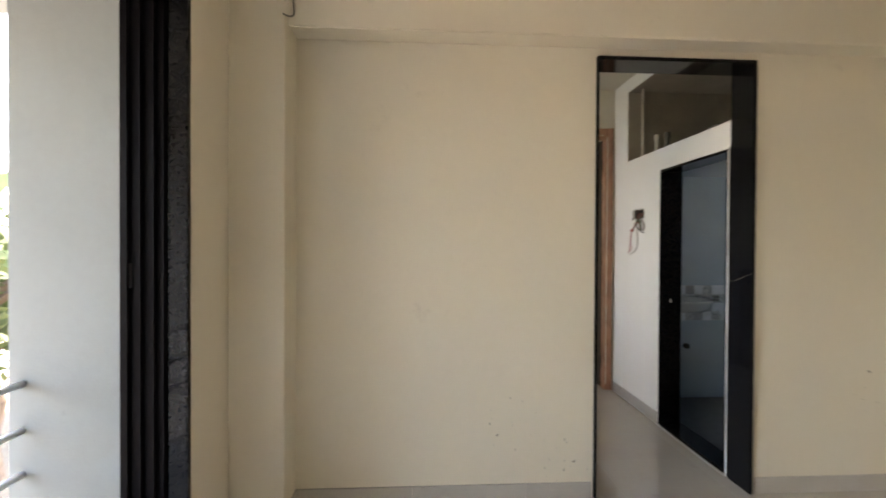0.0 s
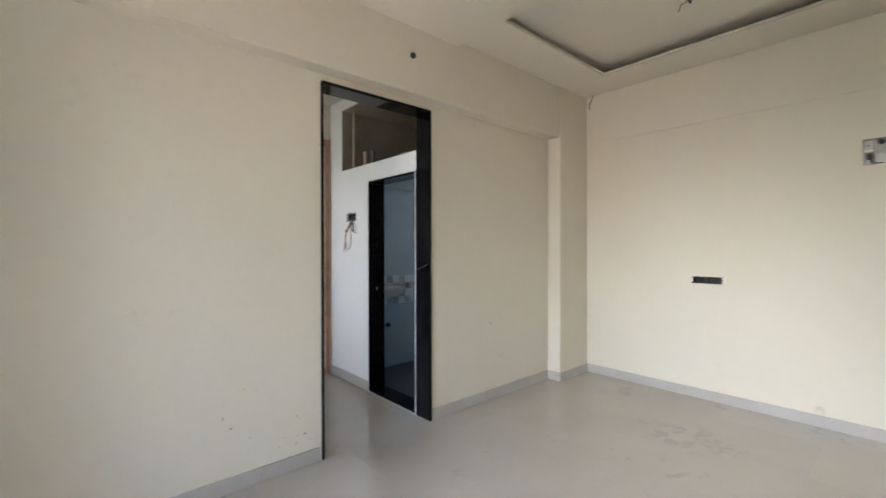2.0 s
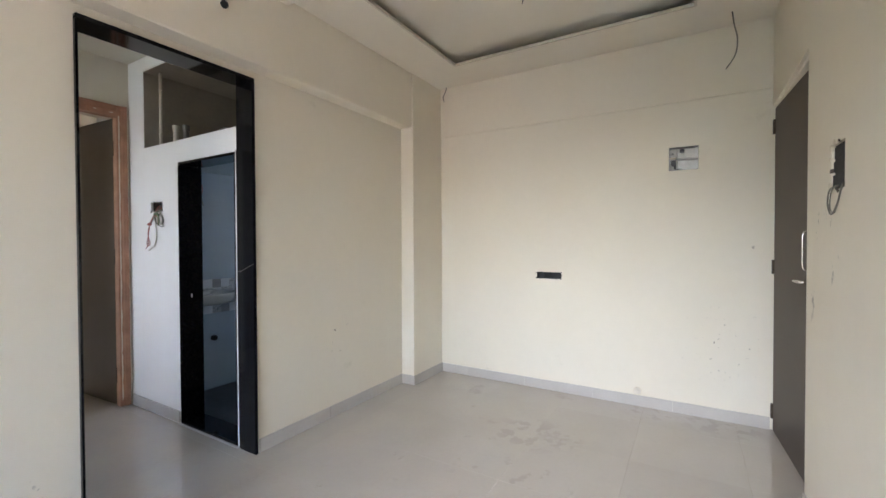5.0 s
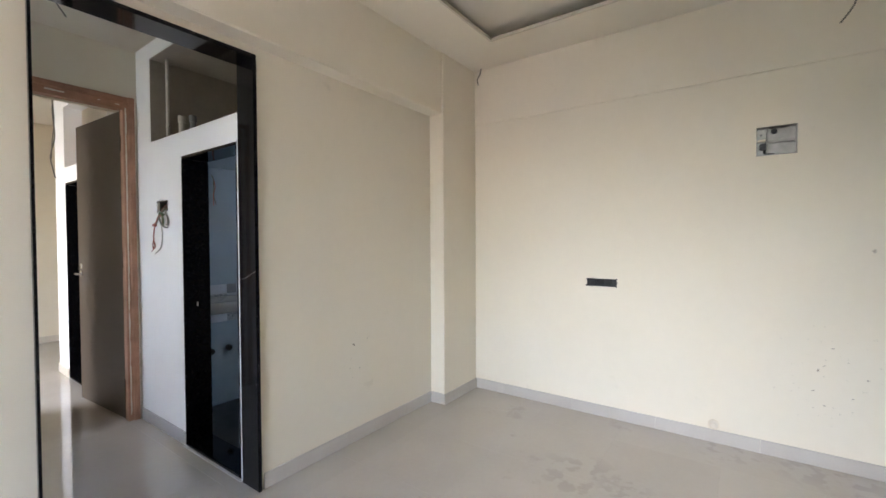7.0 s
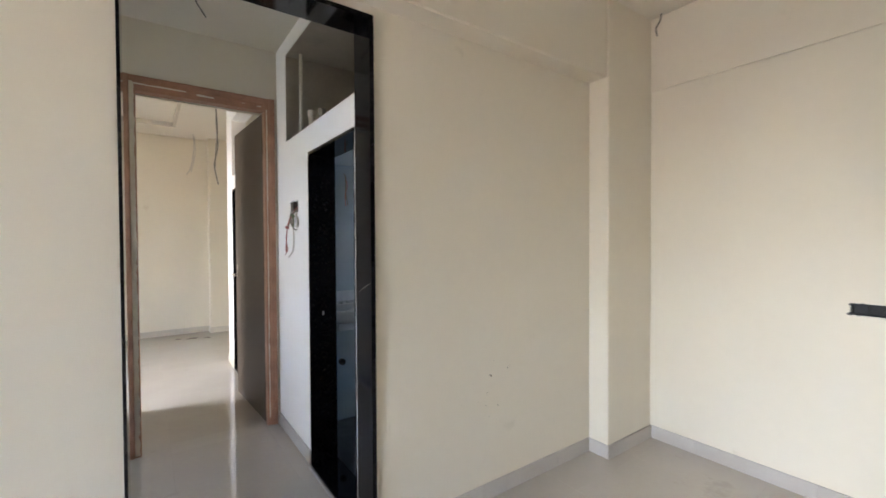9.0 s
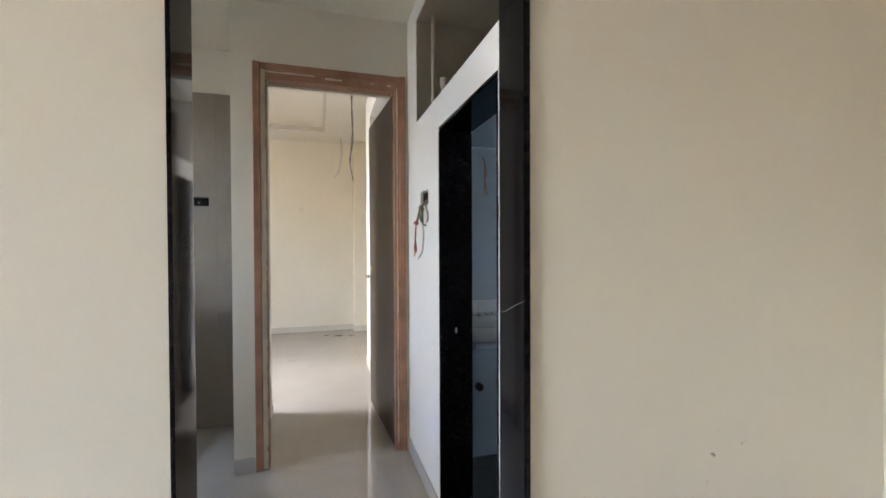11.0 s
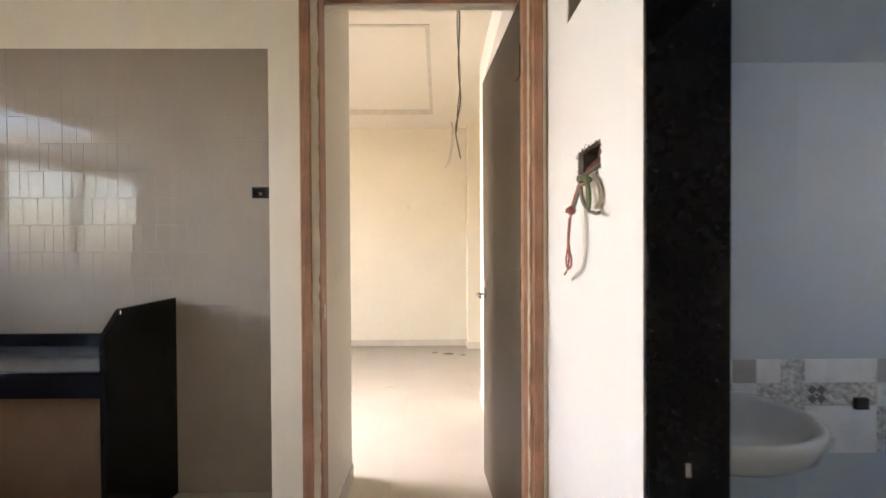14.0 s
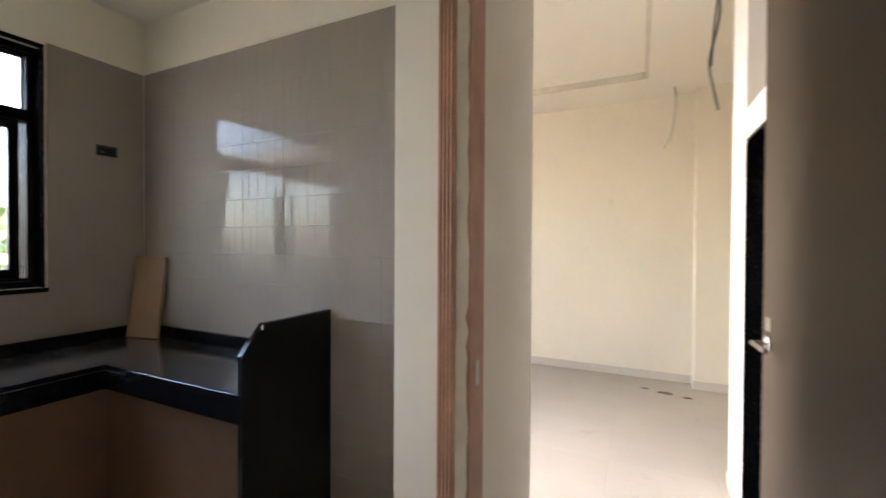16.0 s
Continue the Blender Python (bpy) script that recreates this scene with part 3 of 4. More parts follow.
part("wire_loop", tube(bmesh.new(), [(2.47, -0.760, 1.548), (2.485, -0.744, 1.53), (2.49, -0.740, 1.50), (2.49, -0.739, 1.46), (2.47, -0.746, 1.438), (2.43, -0.750, 1.48), (2.41, -0.752, 1.53), (2.41, -0.760, 1.548)], 0.0022), WIRE_GREY, ic, smooth=True)

pc = tagged(part("capped_pipe", lathe(bmesh.new(), [(0.026, 0.0), (0.026, -0.012), (0.016, -0.02), (0.014, -0.03)], (LX1, 0.098, 0.118), 14, "x"), PVC), "ivory pipe end cap above the skirting", "pipe cap")
part("ring", lathe(bmesh.new(), [(0.034, 0.0), (0.034, -0.004), (0.030, -0.006)], (LX1, 0.098, 0.118), 14, "x"), PUTTY, pc)

cs = tagged(part("conduit_stub", lathe(bmesh.new(), [(0.021, 0.0), (0.021, -0.012), (0.015, -0.012), (0.015, -0.003)], (1.657, 1.955, 2.645), 16, "y"), DARK), "dark conduit end in the beam", "conduit")
fh = tagged(part("fan_box", lathe(bmesh.new(), [(0.04, 0.0), (0.04, -0.012), (0.03, -0.016), (0.028, -0.006)], (2.93, 0.63, 2.975), 20), DARK), "round fan box in the ceiling with loose wires", "ceiling box")
part("hook", tube(bmesh.new(), [(2.90, 0.63, 2.97), (2.92, 0.63, 2.93), (2.95, 0.63, 2.93), (2.96, 0.63, 2.97)], 0.006), DARK, fh)
part("wire", tube(bmesh.new(), [(2.93, 0.63, 2.97), (2.90, 0.64, 2.92), (2.86, 0.66, 2.89), (2.83, 0.66, 2.84)], 0.0035), WIRE_GREY, fh)

wire("ceiling_wire", [(3.74, -0.50, 2.89), (3.73, -0.51, 2.80), (3.74, -0.53, 2.70), (3.76, -0.52, 2.60), (3.80, -0.47, 2.53)], 0.0045, WIRE_GREY, "grey wire hanging from the living room ceiling")
wire("corner_wire", [(3.93, 1.86, 2.89), (3.92, 1.865, 2.84), (3.90, 1.88, 2.79), (3.905, 1.875, 2.74)], 0.005, WIRE_GREY, "short grey wire hanging in the ceiling corner")
wire("column_wire", [(-0.49, 1.893, 2.60), (-0.485, 1.892, 2.50), (-0.48, 1.892, 2.42), (-0.50, 1.892, 2.405), (-0.53, 1.89, 2.415)], 0.004, WIRE_GREY, "grey wire hanging beside the column")

# entrance door: brown leaf, three hinges, pull and lever
ed = tagged(part("door_entrance", solid(-0.975, 0, -0.038, 0, 0.008, 2.25, 0.003), BROWN_LEAF), "closed dark brown laminate entrance door", "door", kind="structure")
ed.matrix_world = pose(3.945, -0.764, 0, 0, 0, 3.2)
for z in (0.14, 1.15, 2.12):
    part("hinge", solid(-0.012, 0.012, -0.004, 0.012, z - 0.05, z + 0.05, 0.002), BROWN_LEAF, ed, "painted hinge")
part("pull_handle", tube(bmesh.new(), [(-0.79, 0, 1.175), (-0.79, 0.030, 1.185), (-0.79, 0.033, 1.28), (-0.79, 0.030, 1.37), (-0.79, 0, 1.38)], 0.0042), STEEL, ed, "steel pull handle", True)
part("lever", tube(bmesh.new(), [(-0.785, 0, 1.11), (-0.785, 0.040, 1.11), (-0.735, 0.046, 1.11), (-0.69, 0.044, 1.108)], 0.009), STEEL, ed, "steel lever handle", True)
part("rose", lathe(bmesh.new(), [(0.026, 0), (0.026, 0.008), (0.02, 0.011)], (-0.785, 0, 1.11), 16, "y"), STEEL, ed)
structure("door_head_entrance", solid(2.95, LX1, -0.85, -0.775, 2.252, 2.285, 0.003), PAINT, "plastered head above the entrance door", "trim")


# window: granite reveal and black sliding frame with tracks
def sliding_window(name, x0, x1, y0, y1, z0, z1, label, leaves, transom=None):
    root = tagged(new(name), label, "window", kind="structure")
    part("frame", sheet_with_holes("x", x0, x1, y0, y1, z0, z1, [(y0 + 0.035, y1 - 0.035, z0 + 0.035, z1 - 0.035)]), ALU, root, "black aluminium frame")
    w = x1 - x0
    for k in range(3):
        xt = x0 + w * (0.2 + 0.3 * k)
        part("track", sheet_with_holes("x", xt - 0.004, xt + 0.004, y0 + 0.033, y1 - 0.033, z0 + 0.033, z1 - 0.033, [(y0 + 0.05, y1 - 0.05, z0 + 0.05, z1 - 0.05)]), ALU, root)
    top = z1 - 0.05
    if transom:
        part("transom", solid(x0, x1, y0 + 0.034, y1 - 0.034, transom - 0.03, transom + 0.03, 0.003), ALU, root)
        part("pane", solid((x0 + x1) / 2 - 0.003, (x0 + x1) / 2 + 0.003, y0 + 0.05, y1 - 0.05, transom + 0.03, z1 - 0.05), GLASS, root).visible_shadow = False
        top = transom - 0.03
    for (ya, yb), lane in leaves:
        xc = x0 + w * (0.35 + 0.3 * lane)
        leaf = part("sash", sheet_with_holes("x", xc - 0.014, xc + 0.014, ya, yb, z0 + 0.045, top, [(ya + 0.045, yb - 0.045, z0 + 0.10, top - 0.05)]), ALU, root, "black sliding sash")
        part("pane", solid(xc - 0.003, xc + 0.003, ya + 0.043, yb - 0.043, z0 + 0.098, top - 0.048), GLASS, leaf).visible_shadow = False
    return root


wv = sliding_window("window_living", -1.013, -0.852, -0.55, 1.57, 0.02, 2.45, "full-height black aluminium sliding window in the living room", [((-0.53, 0.20), 0), ((-0.50, 0.23), 1)])
for a in ((-0.55, -0.53, 0.02, 2.45), (1.55, 1.572, 0.02, 2.45)):
    part("reveal", solid(-0.851, -0.772, a[0], a[1], a[2], a[3], 0.003), GRANITE, wv, "black granite reveal")
part("sill", solid(-0.851, -0.772, -0.53, 1.55, 0.004, 0.024, 0.003), GRANITE, wv)
part("lock", solid(-0.985, -0.965, 1.528, 1.536, 1.18, 1.27, 0.003), DARK, wv, "small lock keeper")
structure("outer_fin", solid(-1.47, -1.015, 1.60, 2.08, -3.0, 2.469), OUTSIDE, "plastered fin beside the window, white dimmed to grey", "wall")
# unseen fin, added to keep slanting sky light off the passage wall
structure("added_fin_far", solid(-3.1, -1.015, -1.10, -0.58, -3.0, 2.469), OUTSIDE, "plastered fin beside the window, white dimmed to grey", "wall")
# canopy drawn out deeper than needed, to cut steep light near the window
structure("outer_canopy", solid(-3.3, -1.015, -1.10, 2.08, 2.47, 2.62), OUTSIDE, "concrete canopy over the window, dimmed to grey and deepened for shade", "canopy")
structure("outer_canopy_kitchen", solid(-1.95, -1.655, 2.2, 4.3, 2.58, 2.66), OUTSIDE, "concrete canopy over the kitchen window, white dimmed to grey", "canopy")
structure("outer_ledge", solid(-1.60, -1.015, -0.58, 1.60, -0.25, 0.0), OUTSIDE, "concrete ledge below the window, white dimmed to grey", "ledge")
rl = tagged(new("window_railing"), "painted steel safety railing outside the window", "railing")
for z in (0.12, 0.45, 0.62, 0.80):
    part("bar", tube(bmesh.new(), [(-1.42, -0.578, z), (-1.42, 1.598, z)], 0.014, 8), RAIL, rl, smooth=True)
for k in range(3):
    part("post", tube(bmesh.new(), [(-1.42, -0.2 + 0.6 * k, 0.0), (-1.42, -0.2 + 0.6 * k, 0.80)], 0.012, 8), RAIL, rl, smooth=True)

# ---------------- passage ----------------
sb = tagged(new("passage_switch_box"), "broken open switch hole with knotted wires and tubes drawing their shadows", "junction box")
part("back", solid(1.975, 1.98, 3.202, 3.370, 1.577, 1.648), DARK, sb)
part("liner", sheet_with_holes("x", 1.935, 1.975, 3.202, 3.370, 1.577, 1.648, [(3.206, 3.366, 1.580, 1.645)]), RAW, sb)
random.seed(5)
edge = bmesh.new()
for k in range(26):
    u = k / 26 * 4
    s, f = int(u), u - int(u)
    y, z = ((3.20 + 0.172 * f, 1.65), (3.372, 1.65 - 0.075 * f), (3.372 - 0.172 * f, 1.575), (3.20, 1.575 + 0.075 * f))[s]
    r = random.uniform(0.005, 0.012)
    c = Vector((1.921, y, z))
    vs = [edge.verts.new(c + Vector((random.uniform(-0.003, 0.002) if i else -0.002, r * math.cos(i * 1.05) * random.uniform(0.6, 1.2), r * math.sin(i * 1.05) * random.uniform(0.6, 1.2)))) for i in range(6)]
    edge.faces.new(vs)
part("chipped_edge", edge, RAW, sb, "chipped plaster edge")
for k, m in enumerate((WIRE_RED, WIRE_GREY, WIRE_RED, WIRE_GREEN, WIRE_GREY)):
    d = 0.02 * k
    part("wire", tube(bmesh.new(), [(1.968, 3.345 - 1.9 * d, 1.625 + 0.006 * (k % 3)), (1.935, 3.315 - 1.4 * d, 1.598), (1.908, 3.268 - d * 0.5, 1.574), (1.890, 3.248 - 0.002 * k, 1.553)], 0.0044), m, sb, smooth=True)
part("bend", tube(bmesh.new(), [(1.889, 3.254, 1.545), (1.886, 3.240, 1.556), (1.886, 3.220, 1.553), (1.890, 3.196, 1.544)], 0.009, 9), WIRE_GREEN, sb, "green wires bent into a bundle", True)
part("wire", tube(bmesh.new(), [(1.888, 3.205, 1.551), (1.886, 3.215, 1.540), (1.886, 3.235, 1.537), (1.888, 3.250, 1.541)], 0.005), WIRE_RED, sb, smooth=True)
for k, m in enumerate((WIRE_GREEN, WIRE_GREEN, WIRE_RED)):
    e = 0.006 * k
    part("wire_loop", tube(bmesh.new(), [(1.888, 3.240, 1.553), (1.884, 3.203 + e, 1.545), (1.882, 3.179 + e, 1.523), (1.882, 3.173 + 1.4 * e, 1.497), (1.884, 3.181 + e, 1.479), (1.886, 3.192 + e, 1.473)], 0.0048 if k < 2 else 0.0036), m, sb, smooth=True)
part("wire_loop", tube(bmesh.new(), [(1.888, 3.247, 1.548), (1.884, 3.242, 1.530), (1.884, 3.233, 1.501), (1.884, 3.210, 1.480), (1.886, 3.186, 1.473)], 0.0052), WIRE_GREY, sb, smooth=True)
part("wire", tube(bmesh.new(), [(1.886, 3.193, 1.476), (1.888, 3.191, 1.463), (1.889, 3.170, 1.460), (1.889, 3.152, 1.455), (1.890, 3.132, 1.456)], 0.0042), WIRE_GREY, sb, smooth=True)
part("wire", tube(bmesh.new(), [(1.888, 3.250, 1.552), (1.884, 3.262, 1.532), (1.882, 3.281, 1.509), (1.880, 3.300, 1.482)], 0.0052), WIRE_RED, sb, smooth=True)
part("wire", tube(bmesh.new(), [(1.890, 3.244, 1.552), (1.886, 3.256, 1.532), (1.885, 3.274, 1.507), (1.882, 3.294, 1.482)], 0.0042), WIRE_GREY, sb, smooth=True)
part("knot", lathe(bmesh.new(), [(0.005, -0.013), (0.012, -0.007), (0.013, 0.004), (0.006, 0.012)], (1.880, 3.309, 1.476), 10), WIRE_RED, sb, "red twisted knot", True)
part("knot_turn", tube(bmesh.new(), [(1.874, 3.292, 1.482), (1.868, 3.306, 1.479), (1.871, 3.324, 1.472)], 0.004), WIRE_RED, sb, smooth=True)
for dy in (-0.0045, 0.0045):
    part("wire", tube(bmesh.new(), [(1.880, 3.313, 1.466), (1.879, 3.321 + dy, 1.44), (1.878, 3.329 + dy, 1.407), (1.878, 3.330 + dy, 1.375), (1.878, 3.328 + dy * 5, 1.340), (1.879, 3.330 + dy * 4.4, 1.318), (1.880, 3.336, 1.308)], 0.0027), WIRE_RED, sb, smooth=True)
part("wire", tube(bmesh.new(), [(1.879, 3.322, 1.455), (1.878, 3.334, 1.40), (1.878, 3.325, 1.345), (1.879, 3.336, 1.312), (1.880, 3.352, 1.303), (1.882, 3.380, 1.289)], 0.0027), WIRE_RED, sb, smooth=True)
# two pale tubes close to the wall draw the shadows of the wires
part("wire", tube(bmesh.new(), [(1.930, 3.225, 1.578), (1.910, 3.215, 1.560), (1.911, 3.192, 1.536), (1.912, 3.179, 1.508), (1.912, 3.188, 1.482), (1.912, 3.211, 1.476)], 0.0048), WIRE_PALE_SHADOW, sb, smooth=True)
part("wire", tube(bmesh.new(), [(1.912, 3.270, 1.545), (1.912, 3.286, 1.519), (1.912, 3.288, 1.482), (1.912, 3.277, 1.413), (1.912, 3.286, 1.351), (1.912, 3.315, 1.310), (1.912, 3.363, 1.289), (1.912, 3.402, 1.273)], 0.0042), WIRE_PALE_SHADOW, sb, smooth=True)

wire("passage_wire", [(1.35, 3.2, 2.81), (1.36, 3.21, 2.76), (1.39, 3.22, 2.72), (1.41, 3.22, 2.69)], 0.004, WIRE_GREY, "short grey wire hanging from the passage ceiling")

lp = tagged(part("loft_pipe", tube(bmesh.new(), [(2.0, 3.375, 2.085), (2.0, 3.375, 2.684)], 0.0115, 12), PVC, smooth=True), "tall ivory pipe standing in the loft", "pipe")
for z in (2.2, 2.55):
    part("clamp", lathe(bmesh.new(), [(0.012, -0.008), (0.0145, -0.005), (0.0145, 0.005), (0.012, 0.008)], (2.0, 3.375, z), 12), PVC, lp)
for x, y, h, m in ((2.0, 3.15, 0.15, PVC), (2.055, 3.11, 0.16, GALV)):
    q = tagged(part("pipe_stub", lathe(bmesh.new(), [(0.019, 0), (0.019, h * 0.7), (0.024, h * 0.72), (0.024, h), (0.018, h), (0.018, h - 0.03)], (x, y, 2.084), 14), m), "short pipe stub rising from the loft slab", "pipe", "loft pipe stubs")
tagged(part("wood_offcut", solid(1.96, 2.09, 2.42, 2.52, 2.085, 2.115, 0.004), RAW), "dark wooden offcut lying in the loft", "offcut")

# bedroom doorway: fluted teak frame with putty, leaf folded back
bf = tagged(new("door_frame_bedroom"), "reddish teak door frame with flutes and putty smears", "door frame", kind="structure")


def jamb(x_out, x_in, name):
    s = 1 if x_in > x_out else -1
    w = abs(x_in - x_out)
    out = [(0, 3.712)]
    for k in range(4):
        a = 0.004 + 0.009 * k
        out += [(a, 3.699), (a + 0.006, 3.699), (a + 0.0075, 3.704)]
    out += [(0.044, 3.712), (w, 3.712), (w, 3.765), (w - 0.014, 3.765), (w - 0.014, 3.835), (0, 3.835)]
    bm = bmesh.new()
    prism(bm, [(x_out + s * u, y) for u, y in out], "z", 0.002, 2.44)
    part(name, bm, TEAK, bf)


jamb(0.985, 1.062, "jamb")
jamb(1.903, 1.828, "jamb")
hb = bmesh.new()
out = [(2.44, 3.712)]
for k in range(4):
    a = 2.436 - 0.009 * k
    out += [(a, 3.699), (a - 0.006, 3.699), (a - 0.0075, 3.704)]
out += [(2.396, 3.712), (2.345, 3.712), (2.345, 3.765), (2.359, 3.765), (2.359, 3.835), (2.44, 3.835)]
prism(hb, [(y, z) for z, y in out], "x", 1.0625, 1.8275)
part("head", hb, TEAK, bf)


def ragged(along, u0, u1, w0, w1, rough, seed):
    """A strip of putty with an uneven edge, on the face of the frame."""
    rng = random.Random(seed)
    n = max(4, int((u1 - u0) / 0.03))
    us = [u0 + (u1 - u0) * k / n for k in range(n + 1)]
    lo = [(u, w0 + rng.uniform(-0.1, 0.1) * rough) for u in us]
    hi = [(u, w1 - abs(rng.gauss(0, 0.6)) * rough) for u in us]
    out = lo + hi[::-1]
    if along == "z":
        out = [(w, u) for u, w in out]
    return prism(bmesh.new(), out, "y", 3.7085, 3.7135)


part("putty_line", ragged("z", 0.01, 2.40, 1.0285, 1.058, 0.007, 1), PUTTY, bf, "uneven strip of pale putty")
part("putty_line", ragged("z", 0.05, 2.36, 1.842, 1.852, 0.006, 2), PUTTY, bf)
for a in ((1.035, 1.34, 2.384, 2.394), (1.40, 1.50, 2.374, 2.386), (1.68, 1.70, 2.378, 2.384), (1.78, 1.81, 2.372, 2.380)):
    part("putty_line", ragged("x", a[0], a[1], a[2], a[3], 0.005, int(a[0] * 100)), PUTTY, bf)
part("tape", solid(1.0622, 1.0640, 3.745, 3.762, 1.095, 1.15, 0.0004), CEMENT, bf, "scrap of white tape")
structure("trim_door_lining", sheet_with_holes("y", 3.836, 3.87, 0.9845, 1.90, 0.0, 2.44, [(1.0, 1.86, -1, 2.35)]), PAINT, "cream plaster behind the teak frame", "trim")

HX, HY, EX, EY = 1.846, 3.776, 1.790, 4.63
leaf_len = math.hypot(EX - HX, EY - HY)
leaf = part("door_bedroom", solid(-0.018, 0.018, 0, leaf_len, 0.008, 2.345, 0.002), BROWN_LEAF)
leaf.matrix_world = pose(HX, HY, 0, 0, 0, math.degrees(math.atan2(HX - EX, EY - HY)))
tagged(leaf, "dark brown laminate bedroom door standing open", "door", kind="structure")
hy = leaf_len - 0.065
for s in (-1, 1):
    part("rose", lathe(bmesh.new(), [(0.026, 0.018 * s), (0.026, 0.026 * s), (0.02, 0.029 * s)], (0, hy, 1.09), 16, "x"), STEEL, leaf)
    part("lever", tube(bmesh.new(), [(0.018 * s, hy, 1.09), (0.06 * s, hy, 1.09), (0.066 * s, hy - 0.03, 1.09), (0.066 * s, hy - 0.12, 1.088)], 0.009), STEEL, leaf, "steel lever handle", True)
    part("cover", solid(min(0.018 * s, 0.022 * s), max(0.018 * s, 0.022 * s), hy - 0.02, hy + 0.02, 1.13, 1.175, 0.001), STEEL, leaf)
for z in (0.25, 1.22, 2.1):
    part("hinge", solid(-0.024, -0.017, -0.012, 0.05, z - 0.06, z + 0.06, 0.001), BROWN_LEAF, leaf, "painted hinge")
part("edge_lipping", solid(-0.017, 0.017, -0.006, 0.0005, 0.01, 2.34), TEAK, leaf, "reddish wooden lipping")

# ---------------- kitchen ----------------
EPX = 0.02
ep = bmesh.new()
prism(ep, [(3.962, 0.002), (4.462, 0.002), (4.462, 1.093), (4.062, 1.093), (3.962, 0.985)], "x", EPX, EPX + 0.025)
bmesh.ops.bevel(ep, geom=list(ep.edges), offset=0.002, segments=1, affect="EDGES")
epo = tagged(part("counter_end_panel", ep, GRANITE), "upright black granite slab closing the kitchen counter", "panel")
part("chip", solid(EPX + 0.0245, EPX + 0.0265, 4.052, 4.060, 1.068, 1.086, 0.0008), CEMENT, epo, "small white chip")
ct = bmesh.new()
prism(ct, [(-1.47, 2.24), (-0.91, 2.24), (-0.91, 3.977), (EPX - 0.001, 3.977), (EPX - 0.001, 4.462), (-1.47, 4.462)], "z", 0.802, 0.832)
bmesh.ops.bevel(ct, geom=list(ct.edges), offset=0.004, segments=2, affect="EDGES")
cn = tagged(part("worktop", ct, WORKTOP), "L-shaped polished black granite worktop", "worktop")
part("fascia", solid(-0.908, EPX - 0.002, 3.9745, 4.003, 0.712, 0.8265, 0.002), GRANITE, cn)
part("fascia", solid(-0.936, -0.9085, 2.25, 4.003, 0.712, 0.8265, 0.002), GRANITE, cn)
part("backsplash", solid(-1.45, EPX - 0.002, 4.442, 4.461, 0.833, 0.90, 0.002), GRANITE, cn)
part("backsplash", solid(-1.469, -1.451, 2.25, 4.461, 0.833, 0.90, 0.002), GRANITE, cn)
cb = tagged(new("kitchen_counter"), "bare brown masonry base under the worktop", "counter base")
part("front", solid(-0.975, EPX - 0.002, 4.02, 4.08, 0.002, 0.801), UNDER, cb)
part("front", solid(-1.03, -0.955, 2.25, 4.08, 0.002, 0.801), UNDER, cb)
bd = part("plywood_board", solid(-0.115, 0.115, -0.009, 0.009, 0, 0.49, 0.001), BOARD)
bd.matrix_world = pose(-1.325, 4.372, 0.835, -7.5, 0, 12)
tagged(bd, "offcut of raw plywood leaning in the counter corner", "board")
ks = tagged(new("kitchen_socket_box"), "empty black socket box in the tiled wall", "junction box")
part("body", sheet_with_holes("y", 4.458, 4.51, 0.472, 0.58, 1.642, 1.704, [(0.478, 0.574, 1.648, 1.698)]), DARK, ks)
part("back", solid(0.477, 0.575, 4.50, 4.512, 1.647, 1.699), DARK, ks)
part("clip", solid(0.505, 0.517, 4.466, 4.49, 1.662, 1.676, 0.002), GALV, ks)
kw = tagged(new("wall_socket_box"), "empty black socket box beside the kitchen window", "junction box")
part("body", sheet_with_holes("x", -1.51, -1.464, 4.205, 4.31, 1.920, 1.980, [(4.211, 4.304, 1.926, 1.974)]), DARK, kw)
part("back", solid(-1.512, -1.50, 4.21, 4.305, 1.925, 1.975), DARK, kw)
part("clip", solid(-1.49, -1.475, 4.235, 4.25, 1.94, 1.95, 0.002), GALV, kw)
kv = sliding_window("window_kitchen", -1.60, -1.50, 2.40, 3.965, 1.17, 2.43, "black aluminium kitchen window with a fixed top light", [((2.45, 3.27), 0), ((3.205, 3.893), 1)], 2.07)
part("sill", solid(-1.498, -1.455, 2.38, 3.985, 1.145, 1.169, 0.002), GRANITE, kv, "black granite sill")
part("reveal", solid(-1.498, -1.462, 3.952, 3.972, 1.17, 2.43, 0.002), GRANITE, kv)
part("reveal", solid(-1.498, -1.462, 2.38, 3.972, 2.431, 2.452, 0.002), ALU, kv)

# ---------------- bathroom ----------------
ba = bmesh.new()
prof = [(0.10, 0.0), (0.19, 0.010), (0.222, 0.034), (0.236, 0.075), (0.24, 0.096), (0.236, 0.102), (0.222, 0.103), (0.208, 0.092), (0.16, 0.048), (0.06, 0.024)]
lathe(ba, prof, (0, 0, 0), 28)
for v in ba.verts:
    v.co.x *= 1.10
    v.co.y = v.co.y * 0.92
    if v.co.y > 0.16:
        v.co.y = 0.16 + (v.co.y - 0.16) * 0.4
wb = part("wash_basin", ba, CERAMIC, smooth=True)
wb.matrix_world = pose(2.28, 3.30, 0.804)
tagged(wb, "ceramic wall-hung wash basin, toned down for the dim room", "wash basin")
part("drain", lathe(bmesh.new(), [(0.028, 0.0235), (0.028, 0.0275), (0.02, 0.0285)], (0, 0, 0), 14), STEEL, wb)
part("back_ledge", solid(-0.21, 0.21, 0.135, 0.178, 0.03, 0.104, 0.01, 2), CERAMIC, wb)
